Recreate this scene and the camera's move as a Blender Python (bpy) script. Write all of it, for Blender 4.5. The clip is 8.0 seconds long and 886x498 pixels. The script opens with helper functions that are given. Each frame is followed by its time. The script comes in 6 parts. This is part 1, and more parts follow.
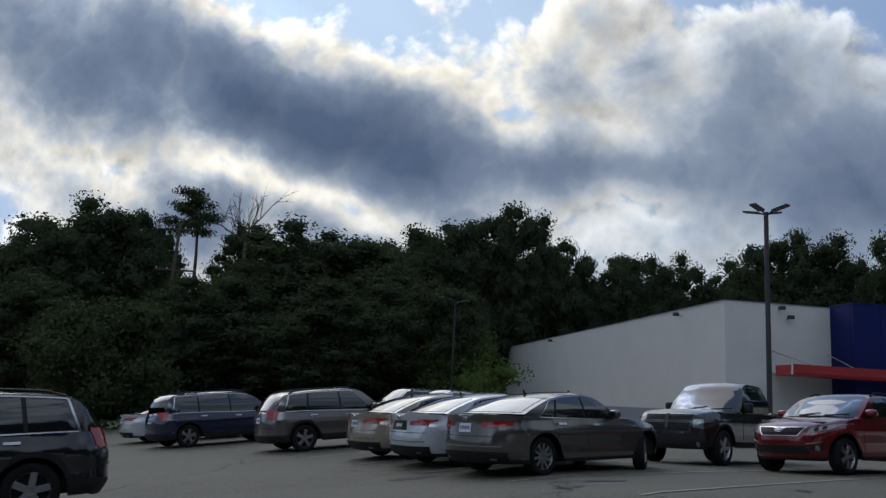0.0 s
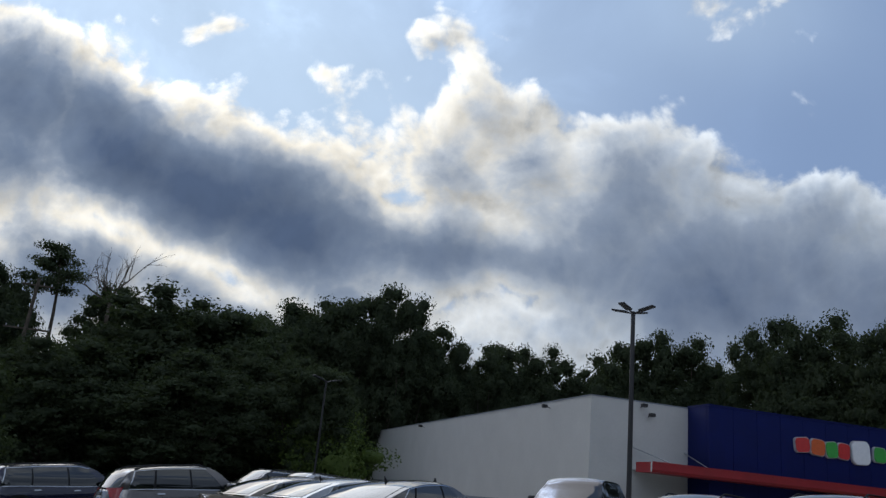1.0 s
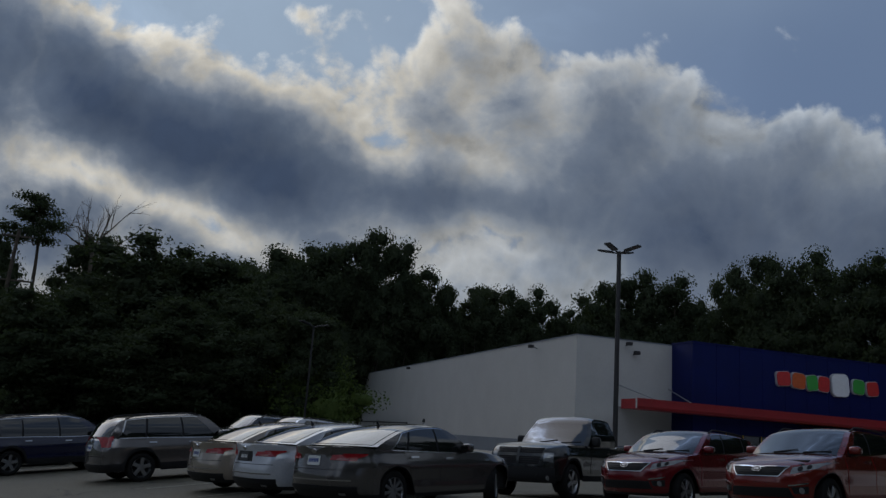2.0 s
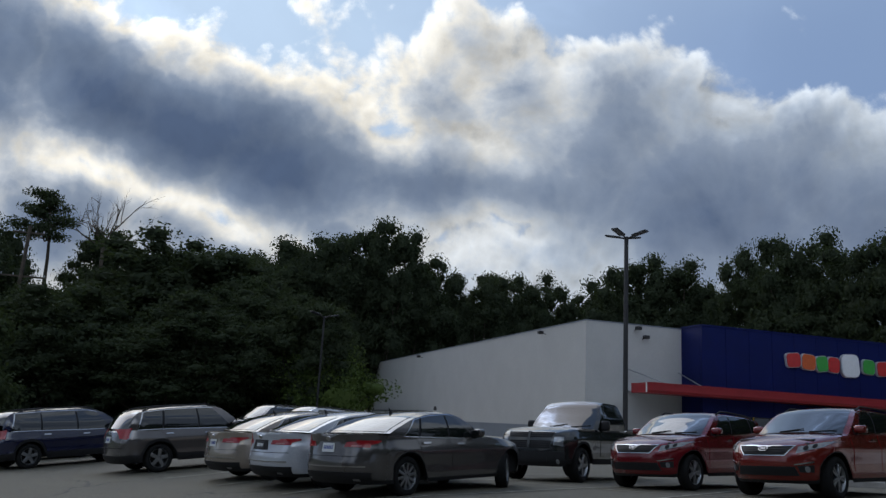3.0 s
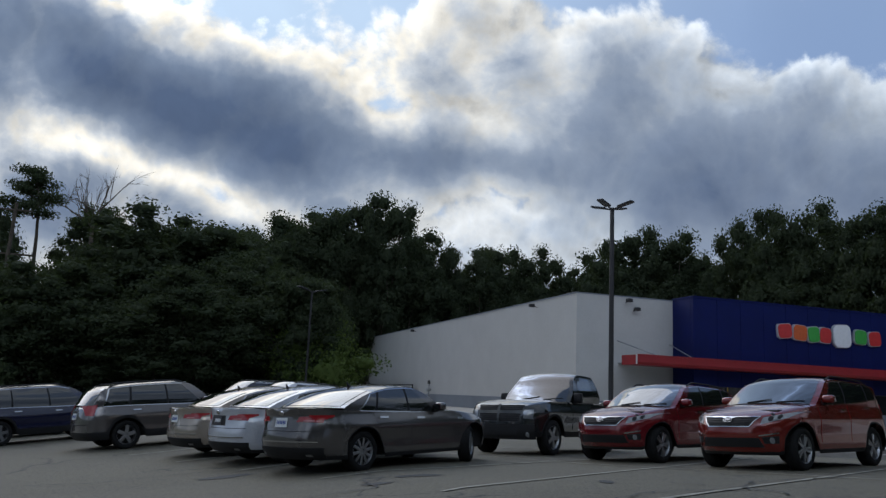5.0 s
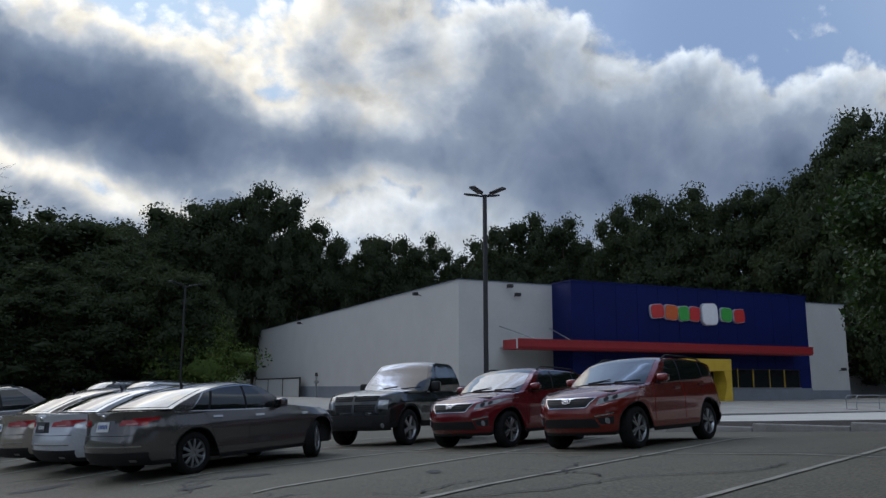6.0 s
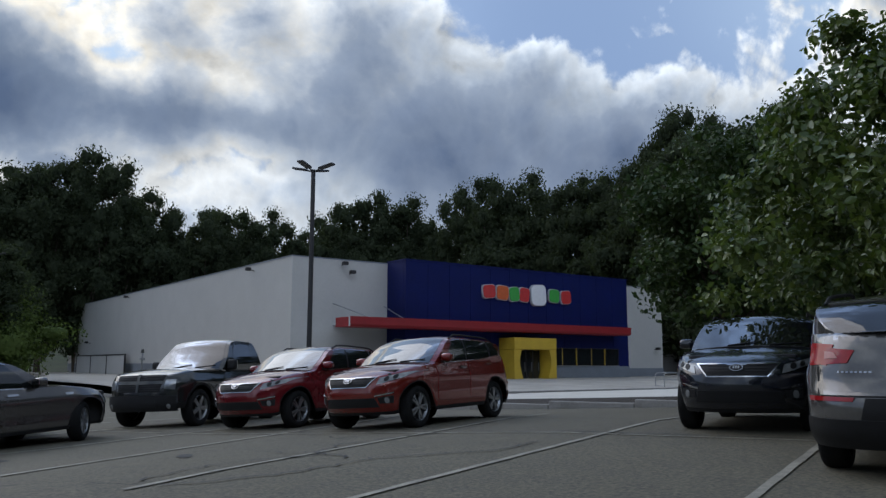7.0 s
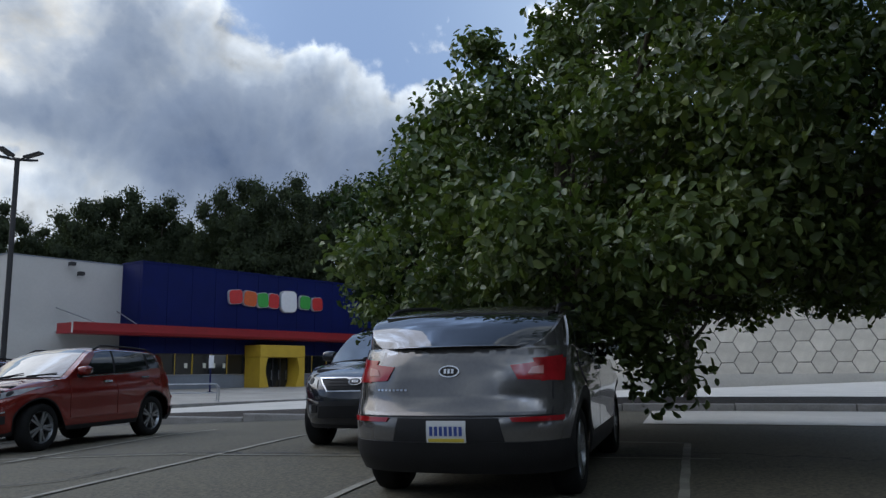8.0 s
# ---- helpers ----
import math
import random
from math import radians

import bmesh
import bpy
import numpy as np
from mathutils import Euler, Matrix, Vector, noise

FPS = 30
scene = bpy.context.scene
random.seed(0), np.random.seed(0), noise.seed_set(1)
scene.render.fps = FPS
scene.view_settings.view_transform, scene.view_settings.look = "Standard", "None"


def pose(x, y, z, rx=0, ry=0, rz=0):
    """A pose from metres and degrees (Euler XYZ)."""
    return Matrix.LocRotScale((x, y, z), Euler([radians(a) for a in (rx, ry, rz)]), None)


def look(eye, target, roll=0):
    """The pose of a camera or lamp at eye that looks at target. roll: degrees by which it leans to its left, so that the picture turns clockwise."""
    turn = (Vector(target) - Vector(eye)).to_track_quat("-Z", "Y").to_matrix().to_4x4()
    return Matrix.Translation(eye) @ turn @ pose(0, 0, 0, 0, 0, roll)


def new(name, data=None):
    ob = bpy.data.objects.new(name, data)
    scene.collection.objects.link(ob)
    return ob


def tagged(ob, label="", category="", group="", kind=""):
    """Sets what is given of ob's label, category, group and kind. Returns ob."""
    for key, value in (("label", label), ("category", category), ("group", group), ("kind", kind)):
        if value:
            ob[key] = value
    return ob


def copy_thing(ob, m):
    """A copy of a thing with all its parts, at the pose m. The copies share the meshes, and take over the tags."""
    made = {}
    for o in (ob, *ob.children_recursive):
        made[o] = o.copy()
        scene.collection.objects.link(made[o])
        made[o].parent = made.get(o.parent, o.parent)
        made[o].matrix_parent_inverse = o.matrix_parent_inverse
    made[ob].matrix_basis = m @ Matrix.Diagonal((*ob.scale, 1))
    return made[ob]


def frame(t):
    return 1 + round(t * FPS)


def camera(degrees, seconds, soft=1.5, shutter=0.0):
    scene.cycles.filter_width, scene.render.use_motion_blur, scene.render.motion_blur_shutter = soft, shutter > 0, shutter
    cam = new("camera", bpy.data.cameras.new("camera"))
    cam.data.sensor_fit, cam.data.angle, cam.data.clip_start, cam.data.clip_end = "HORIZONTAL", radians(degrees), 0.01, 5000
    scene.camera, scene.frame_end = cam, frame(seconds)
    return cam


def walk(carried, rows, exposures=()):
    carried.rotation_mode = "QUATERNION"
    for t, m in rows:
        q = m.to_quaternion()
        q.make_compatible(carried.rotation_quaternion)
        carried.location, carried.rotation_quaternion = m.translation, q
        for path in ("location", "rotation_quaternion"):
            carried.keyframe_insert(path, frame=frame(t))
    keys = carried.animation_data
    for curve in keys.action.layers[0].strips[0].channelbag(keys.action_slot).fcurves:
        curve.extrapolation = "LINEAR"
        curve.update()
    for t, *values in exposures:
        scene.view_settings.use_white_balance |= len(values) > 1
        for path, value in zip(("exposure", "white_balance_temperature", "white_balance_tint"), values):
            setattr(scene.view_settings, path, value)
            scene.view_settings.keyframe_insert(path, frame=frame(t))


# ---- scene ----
cam = camera(57.3, 8.0, soft=1.4)
PATH = [
    (0, (0.583, -0.068, 0.887), (0.893, 1.874, 1.252), 3.1),
    (0.5, (0.574, -0.067, 0.886), (1.089, 1.807, 1.358), 4.2),
    (1, (0.724, 0.063, 0.923), (1.291, 1.891, 1.502), 5.5),
    (1.5, (0.744, 0.17, 1.127), (1.354, 1.959, 1.782), 6.5),
    (2, (0.704, 0.254, 0.982), (1.33, 2.1, 1.429), 4.1),
    (3.5, (0.623, -0.058, 0.953), (1.227, 1.805, 1.359), 2.9),
    (4, (0.754, 0.027, 0.952), (1.346, 1.899, 1.332), 2.6),
    (5.5, (1.971, 0.245, 1.02), (2.654, 2.093, 1.367), 2.3),
    (6, (2.496, 0.166, 1.052), (3.36, 1.939, 1.388), -0.0),
    (6.5, (3.019, 0.056, 1.068), (4.041, 1.75, 1.363), -1.3),
    (7, (3.585, -0.13, 1.091), (4.768, 1.458, 1.373), 0.1),
    (7.5, (4.377, -0.492, 1.138), (5.771, 0.914, 1.417), 0.2),
    (8, (5.425, -0.997, 1.188), (6.998, 0.201, 1.484), -0.4),
]
walk(cam, [(t, look(eye, target, roll)) for t, eye, target, roll in PATH],
     exposures=[(0, -0.08), (1, -0.12), (1.5, -0.3), (1.8, -0.45), (2.0, -0.95), (2.2, -0.4), (3.3, -0.1), (4, -0.1), (5.5, 0.06), (6.5, -0.05), (7, 0.14), (7.5, 0.22), (8, 0.18)])

# ---- sky and sun ----
def vmath(nt, op, a, b=None):
    n = nt.nodes.new("ShaderNodeVectorMath")
    n.operation = op
    for i, v in enumerate((a, b)):
        if v is None:
            continue
        if isinstance(v, bpy.types.NodeSocket):
            nt.links.new(v, n.inputs[i])
        else:
            n.inputs[i].default_value = v
    return n.outputs["Value"] if op in ("DOT_PRODUCT", "LENGTH") else n.outputs["Vector"]


def fmath(nt, op, a, b=0.0, c=0.0, clamp=False):
    n = nt.nodes.new("ShaderNodeMath")
    n.operation, n.use_clamp = op, clamp
    for i, v in enumerate((a, b, c)):
        if isinstance(v, bpy.types.NodeSocket):
            nt.links.new(v, n.inputs[i])
        else:
            n.inputs[i].default_value = v
    return n.outputs[0]


def fbm(nt, vec, scale, detail=6.0, rough=0.55, distort=0.0):
    n = nt.nodes.new("ShaderNodeTexNoise")
    n.inputs["Scale"].default_value, n.inputs["Detail"].default_value = scale, detail
    n.inputs["Roughness"].default_value, n.inputs["Distortion"].default_value = rough, distort
    nt.links.new(vec, n.inputs["Vector"])
    return n.outputs["Fac"]


def ramp(nt, fac, stops, ease="LINEAR"):
    n = nt.nodes.new("ShaderNodeValToRGB")
    n.color_ramp.interpolation = ease
    el = n.color_ramp.elements
    while len(el) < len(stops):
        el.new(0.5)
    for e, (p, c) in zip(el, stops):
        e.position = p
        e.color = (*c, 1) if len(c) == 3 else c
    nt.links.new(fac, n.inputs["Fac"])
    return n.outputs["Color"]


def mixc(nt, fac, a, b, mode="MIX"):
    n = nt.nodes.new("ShaderNodeMix")
    n.data_type, n.blend_type = "RGBA", mode
    for sock, v in ((n.inputs["Factor"], fac), (n.inputs[6], a), (n.inputs[7], b)):
        if isinstance(v, bpy.types.NodeSocket):
            nt.links.new(v, sock)
        elif isinstance(v, (int, float)):
            sock.default_value = v
        else:
            sock.default_value = (*v, 1) if len(v) == 3 else v
    return n.outputs[2]


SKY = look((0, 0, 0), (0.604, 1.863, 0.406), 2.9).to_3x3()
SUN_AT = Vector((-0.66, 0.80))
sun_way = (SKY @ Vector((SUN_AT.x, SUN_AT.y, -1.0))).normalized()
world = bpy.data.worlds.new("sky")
scene.world = world
world.use_nodes = True
nt = world.node_tree
nt.nodes.clear()
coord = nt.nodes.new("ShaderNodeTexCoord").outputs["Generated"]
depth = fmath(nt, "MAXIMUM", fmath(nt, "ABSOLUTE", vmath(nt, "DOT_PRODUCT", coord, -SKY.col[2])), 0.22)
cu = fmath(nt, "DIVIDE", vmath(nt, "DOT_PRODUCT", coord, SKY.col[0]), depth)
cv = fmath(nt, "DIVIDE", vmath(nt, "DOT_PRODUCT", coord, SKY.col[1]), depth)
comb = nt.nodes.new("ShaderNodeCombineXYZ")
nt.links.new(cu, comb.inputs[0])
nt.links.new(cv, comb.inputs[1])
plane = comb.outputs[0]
warp_n = nt.nodes.new("ShaderNodeTexNoise")
warp_n.inputs["Scale"].default_value, warp_n.inputs["Detail"].default_value = 5.0, 5.0
nt.links.new(plane, warp_n.inputs["Vector"])
warp = vmath(nt, "ADD", plane, vmath(nt, "MULTIPLY", vmath(nt, "SUBTRACT", warp_n.outputs["Color"], (0.5, 0.5, 0.5)), (0.16, 0.13, 0)))


def puff(x, y, rx, ry, turn, amount, total):
    """A soft cloud mass in the plane of the sky, added to a running density."""
    m = nt.nodes.new("ShaderNodeMapping")
    m.vector_type = "TEXTURE"
    m.inputs["Location"].default_value = (x, y, 0)
    m.inputs["Rotation"].default_value = (0, 0, radians(turn))
    m.inputs["Scale"].default_value = (rx, ry, 1)
    nt.links.new(warp, m.inputs["Vector"])
    r2 = vmath(nt, "DOT_PRODUCT", m.outputs[0], m.outputs[0])
    return fmath(nt, "MULTIPLY_ADD", fmath(nt, "POWER", 2.0, fmath(nt, "MULTIPLY", r2, -1.0)), amount, total)


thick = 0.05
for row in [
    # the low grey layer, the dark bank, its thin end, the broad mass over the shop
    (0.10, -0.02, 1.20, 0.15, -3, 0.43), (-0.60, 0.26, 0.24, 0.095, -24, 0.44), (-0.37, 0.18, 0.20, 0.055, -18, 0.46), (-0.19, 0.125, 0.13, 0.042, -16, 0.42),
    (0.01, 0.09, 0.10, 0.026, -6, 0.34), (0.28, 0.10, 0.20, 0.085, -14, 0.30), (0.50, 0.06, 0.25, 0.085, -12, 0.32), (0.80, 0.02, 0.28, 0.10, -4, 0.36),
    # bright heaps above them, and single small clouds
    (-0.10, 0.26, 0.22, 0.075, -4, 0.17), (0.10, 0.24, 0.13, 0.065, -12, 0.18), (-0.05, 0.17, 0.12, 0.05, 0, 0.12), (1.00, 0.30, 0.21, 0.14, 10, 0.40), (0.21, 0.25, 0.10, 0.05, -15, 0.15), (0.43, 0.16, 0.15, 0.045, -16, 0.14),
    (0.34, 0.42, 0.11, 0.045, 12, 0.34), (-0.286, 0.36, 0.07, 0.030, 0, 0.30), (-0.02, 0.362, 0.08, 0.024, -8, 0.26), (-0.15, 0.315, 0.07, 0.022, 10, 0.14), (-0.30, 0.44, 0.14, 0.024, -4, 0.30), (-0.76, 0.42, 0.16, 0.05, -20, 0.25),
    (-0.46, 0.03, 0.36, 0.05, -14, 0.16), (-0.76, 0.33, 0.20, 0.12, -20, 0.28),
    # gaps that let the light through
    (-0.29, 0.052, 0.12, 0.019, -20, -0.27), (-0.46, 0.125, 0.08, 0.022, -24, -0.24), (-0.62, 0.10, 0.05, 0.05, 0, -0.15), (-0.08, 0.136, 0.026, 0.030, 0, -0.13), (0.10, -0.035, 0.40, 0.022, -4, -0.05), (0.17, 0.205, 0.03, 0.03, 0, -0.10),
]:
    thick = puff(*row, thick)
toward = vmath(nt, "ADD", plane, (-0.018, 0.022, 0.0))


def billow(vec):
    """Heaped cloud texture: soft noise with rounded heads."""
    v = nt.nodes.new("ShaderNodeTexVoronoi")
    v.inputs["Scale"].default_value, v.inputs["Detail"].default_value = 9.0, 3.0
    v.inputs["Roughness"].default_value = 0.55
    wob = nt.nodes.new("ShaderNodeTexNoise")
    wob.inputs["Scale"].default_value, wob.inputs["Detail"].default_value = 7.0, 4.0
    nt.links.new(vec, wob.inputs["Vector"])
    nt.links.new(vmath(nt, "ADD", vec, vmath(nt, "MULTIPLY", wob.outputs["Color"], (0.10, 0.10, 0.0))), v.inputs["Vector"])
    heads = fmath(nt, "SUBTRACT", 0.42, v.outputs["Distance"])
    return fmath(nt, "ADD", fmath(nt, "MULTIPLY", heads, 0.48), fmath(nt, "SUBTRACT", fbm(nt, vec, 5.0, 12.0, 0.68, 0.2), 0.5))


grain = billow(plane)
relief = fmath(nt, "SUBTRACT", grain, billow(toward))
grain2 = fbm(nt, plane, 2.2, 4.0, 0.5)
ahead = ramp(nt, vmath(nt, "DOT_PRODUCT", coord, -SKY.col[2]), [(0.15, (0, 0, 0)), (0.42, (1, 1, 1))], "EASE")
thick = fmath(nt, "ADD", thick, fmath(nt, "MULTIPLY", grain, fmath(nt, "MULTIPLY", ahead, 0.62)))
# broken cloud over the rest of the sky
rest = ramp(nt, fbm(nt, coord, 2.1, 8.0, 0.6, 0.3), [(0.38, (0, 0, 0)), (0.66, (0.75, 0.75, 0.75))])
thick = fmath(nt, "ADD", thick, fmath(nt, "MULTIPLY", fmath(nt, "SUBTRACT", 1.0, ahead), rest))
thick = fmath(nt, "ADD", thick, fmath(nt, "MULTIPLY", fmath(nt, "SUBTRACT", grain2, 0.5), 0.3))
cover = ramp(nt, thick, [(0.07, (0, 0, 0)), (0.20, (1, 1, 1))], "EASE")
glow = 0.0
keep = warp
warp = plane
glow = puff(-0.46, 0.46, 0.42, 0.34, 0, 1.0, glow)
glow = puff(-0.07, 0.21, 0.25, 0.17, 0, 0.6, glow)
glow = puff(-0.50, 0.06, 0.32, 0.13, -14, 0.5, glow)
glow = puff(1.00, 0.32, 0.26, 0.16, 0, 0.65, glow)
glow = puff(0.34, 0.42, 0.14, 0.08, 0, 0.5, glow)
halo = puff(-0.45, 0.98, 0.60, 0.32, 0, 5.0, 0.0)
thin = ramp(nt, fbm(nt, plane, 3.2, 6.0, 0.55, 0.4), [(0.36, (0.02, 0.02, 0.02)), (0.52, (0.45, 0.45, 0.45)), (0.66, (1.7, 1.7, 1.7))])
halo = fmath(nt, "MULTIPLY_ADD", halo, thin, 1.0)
warp = keep
lit = ramp(nt, thick, [(0.10, (0.60, 0.66, 0.74)), (0.19, (0.60, 0.65, 0.71)), (0.32, (0.42, 0.475, 0.55)), (0.45, (0.28, 0.33, 0.415)), (0.62, (0.20, 0.245, 0.33)), (0.95, (0.09, 0.125, 0.20))])
sunlit = ramp(nt, thick, [(0.10, (1.15, 1.12, 1.06)), (0.22, (1.05, 0.95, 0.79)), (0.34, (0.58, 0.59, 0.60)), (0.48, (0.28, 0.325, 0.40)), (0.62, (0.165, 0.21, 0.29)), (0.92, (0.085, 0.12, 0.195))])
cloud = mixc(nt, fmath(nt, "MULTIPLY", glow, 0.85, 0, True), lit, sunlit)
air = nt.nodes.new("ShaderNodeTexSky")
air.sky_type, air.sun_disc = "NISHITA", False
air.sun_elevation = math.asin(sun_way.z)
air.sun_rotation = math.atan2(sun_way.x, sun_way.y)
blue = mixc(nt, 1.0, air.outputs["Color"], (0.062, 0.064, 0.070), "MULTIPLY")
blue = mixc(nt, 0.6, blue, (0.30, 0.42, 0.66))
blue = mixc(nt, fmath(nt, "MULTIPLY", glow, 0.8, 0, True), blue, (0.60, 0.74, 0.90))
bright = fmath(nt, "MULTIPLY_ADD", fmath(nt, "MULTIPLY", relief, ramp(nt, thick, [(0.15, (1, 1, 1)), (0.45, (0.22, 0.22, 0.22))])), 1.7, 1.0)
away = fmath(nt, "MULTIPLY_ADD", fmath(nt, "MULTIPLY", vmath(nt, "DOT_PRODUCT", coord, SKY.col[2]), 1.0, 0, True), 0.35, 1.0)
bright = fmath(nt, "MULTIPLY", bright, away)
cloud = vmath(nt, "SCALE", cloud)
nt.links.new(bright, cloud.node.inputs["Scale"])
sky_colour = mixc(nt, 1.0, mixc(nt, cover, blue, cloud), (0.955, 1.0, 1.055), "MULTIPLY")
sky_colour = vmath(nt, "SCALE", sky_colour)
nt.links.new(halo, sky_colour.node.inputs["Scale"])
back = nt.nodes.new("ShaderNodeBackground")
back.inputs["Strength"].default_value = 1.0
nt.links.new(sky_colour, back.inputs["Color"])
nt.links.new(back.outputs[0], nt.nodes.new("ShaderNodeOutputWorld").inputs["Surface"])

sun = new("sun", bpy.data.lights.new("sun", "SUN"))
sun.data.energy, sun.data.angle, sun.data.color = 0.8, radians(60), (1.0, 0.93, 0.84)
sun.matrix_world = look(sun_way * 100, (0, 0, 0))


# ---- materials ----
def material(name, colour, rough=0.6, metal=0.0, vary=0.25, scale=4.0, bump=0.0, bump_scale=60.0, coat=0.0, tint=None, piece=0.0, spec=0.5):
    """A surface with grain at two scales; piece: how far single pieces differ."""
    m = bpy.data.materials.new(name)
    m.use_nodes = True
    t = m.node_tree
    b = t.nodes["Principled BSDF"]
    pos = t.nodes.new("ShaderNodeTexCoord").outputs["Object"]
    dark = tuple(c * (1 - vary) for c in colour)
    light = tint or tuple(min(1, c * (1 + vary)) for c in colour)
    big = fbm(t, pos, scale, 5.0, 0.6)
    fine = fbm(t, pos, scale * 14, 3.0, 0.6)
    c = ramp(t, big, [(0.32, dark), (0.68, light)])
    c = mixc(t, 0.35, c, ramp(t, fine, [(0.3, dark), (0.7, light)]))
    if piece:
        r = t.nodes.new("ShaderNodeObjectInfo").outputs["Random"]
        k = fmath(t, "MULTIPLY_ADD", r, 2 * piece, 1 - piece)
        cc = t.nodes.new("ShaderNodeCombineColor")
        for i in range(3):
            t.links.new(k, cc.inputs[i])
        c = mixc(t, 1.0, c, cc.outputs[0], "MULTIPLY")
    t.links.new(c, b.inputs["Base Color"])
    t.links.new(fmath(t, "MULTIPLY_ADD", big, 0.25 * rough, rough * 0.875), b.inputs["Roughness"])
    b.inputs["Metallic"].default_value = metal
    b.inputs["Coat Weight"].default_value = coat
    b.inputs["Coat Roughness"].default_value = 0.03
    b.inputs["Specular IOR Level"].default_value = spec
    if bump:
        bn = t.nodes.new("ShaderNodeBump")
        bn.inputs["Strength"].default_value = bump
        bn.inputs["Distance"].default_value = 0.02
        t.links.new(fbm(t, pos, bump_scale, 4.0, 0.65), bn.inputs["Height"])
        t.links.new(bn.outputs[0], b.inputs["Normal"])
    return m


def leaf_material(name, dark, mid, light, shine=0.45, gloss=0.35, thin=0.25):
    m = bpy.data.materials.new(name)
    m.use_nodes = True
    t = m.node_tree
    b = t.nodes["Principled BSDF"]
    r = t.nodes.new("ShaderNodeNewGeometry").outputs["Random Per Island"]
    pos = t.nodes.new("ShaderNodeTexCoord").outputs["Object"]
    c = ramp(t, r, [(0.0, dark), (0.55, mid), (1.0, light)])
    c = mixc(t, 0.35, c, ramp(t, fbm(t, pos, 0.6, 3), [(0.35, dark), (0.65, light)]))
    t.links.new(c, b.inputs["Base Color"])
    b.inputs["Roughness"].default_value = shine
    b.inputs["Specular IOR Level"].default_value = gloss
    tr = t.nodes.new("ShaderNodeBsdfTranslucent")
    t.links.new(mixc(t, 1.0, c, (0.9, 1.0, 0.45), "MULTIPLY"), tr.inputs["Color"])
    mx = t.nodes.new("ShaderNodeMixShader")
    mx.inputs[0].default_value = thin
    t.links.new(b.outputs[0], mx.inputs[1])
    t.links.new(tr.outputs[0], mx.inputs[2])
    t.links.new(mx.outputs[0], t.nodes["Material Output"].inputs["Surface"])
    return m


def asphalt_material():
    m = bpy.data.materials.new("asphalt")
    m.use_nodes = True
    t = m.node_tree
    b = t.nodes["Principled BSDF"]
    pos = t.nodes.new("ShaderNodeTexCoord").outputs["Object"]
    wide = fbm(t, pos, 0.22, 5.0, 0.6)
    mid = fbm(t, pos, 2.3, 5.0, 0.65)
    chips = fbm(t, pos, 26.0, 3.0, 0.7)
    c = ramp(t, wide, [(0.34, (0.048, 0.042, 0.027)), (0.66, (0.116, 0.102, 0.066))])
    c = mixc(t, 0.45, c, ramp(t, mid, [(0.36, (0.038, 0.034, 0.022)), (0.64, (0.126, 0.111, 0.072))]))
    c = mixc(t, 0.5, c, ramp(t, chips, [(0.35, (0.03, 0.03, 0.026)), (0.70, (0.26, 0.23, 0.155))]))
    vor = t.nodes.new("ShaderNodeTexVoronoi")
    vor.feature = "DISTANCE_TO_EDGE"
    vor.inputs["Scale"].default_value = 0.16
    wob = t.nodes.new("ShaderNodeTexNoise")
    wob.inputs["Scale"].default_value, wob.inputs["Detail"].default_value = 1.4, 5.0
    t.links.new(pos, wob.inputs["Vector"])
    t.links.new(vmath(t, "ADD", pos, vmath(t, "MULTIPLY", wob.outputs["Color"], (1.5, 1.5, 0.0))), vor.inputs["Vector"])
    crack = ramp(t, vor.outputs["Distance"], [(0.001, (1, 1, 1)), (0.006, (0, 0, 0))])
    crack = fmath(t, "MULTIPLY", crack, ramp(t, fbm(t, pos, 0.35, 3.0), [(0.48, (0, 0, 0)), (0.58, (1, 1, 1))]))
    c = mixc(t, crack, c, (0.018, 0.018, 0.017))
    t.links.new(c, b.inputs["Base Color"])
    t.links.new(fmath(t, "MULTIPLY_ADD", mid, 0.2, 0.72), b.inputs["Roughness"])
    bn = t.nodes.new("ShaderNodeBump")
    bn.inputs["Strength"].default_value, bn.inputs["Distance"].default_value = 0.5, 0.012
    t.links.new(fmath(t, "SUBTRACT", chips, fmath(t, "MULTIPLY", crack, 1.5)), bn.inputs["Height"])
    t.links.new(bn.outputs[0], b.inputs["Normal"])
    return m


ASPHALT = asphalt_material()
GRASS = material("grass_soil", (0.045, 0.06, 0.022), 0.9, vary=0.5, scale=0.5, bump=0.6, bump_scale=12)
# raised and warmed to carry the sunlight on drive, lane and wall footing
CONCRETE = material("pale_concrete", (0.54, 0.515, 0.46), 0.85, vary=0.14, scale=0.5, bump=0.3, bump_scale=30)
PLAZA = material("forecourt_concrete", (0.37, 0.345, 0.30), 0.85, vary=0.22, scale=0.4, bump=0.3, bump_scale=30)
KERB = material("kerb_concrete", (0.27, 0.26, 0.245), 0.9, vary=0.3, scale=1.5, bump=0.5, bump_scale=25)
LINE = material("worn_line_paint", (0.27, 0.255, 0.205), 0.75, vary=0.5, scale=3.0, bump=0.3)
WHITE_WALL = material("white_painted_block", (0.46, 0.455, 0.44), 0.75, vary=0.07, scale=0.35, bump=0.25, bump_scale=5)
GREY_BAND = material("grey_plinth_paint", (0.17, 0.19, 0.22), 0.7, vary=0.15, scale=0.6, bump=0.2, bump_scale=6)
BLUE_WALL = material("deep_blue_cladding", (0.0022, 0.0075, 0.075), 0.6, vary=0.18, scale=0.5, spec=0.2)
RED_PAINT = material("red_canopy_paint", (0.26, 0.011, 0.016), 0.5, vary=0.2, scale=0.8)
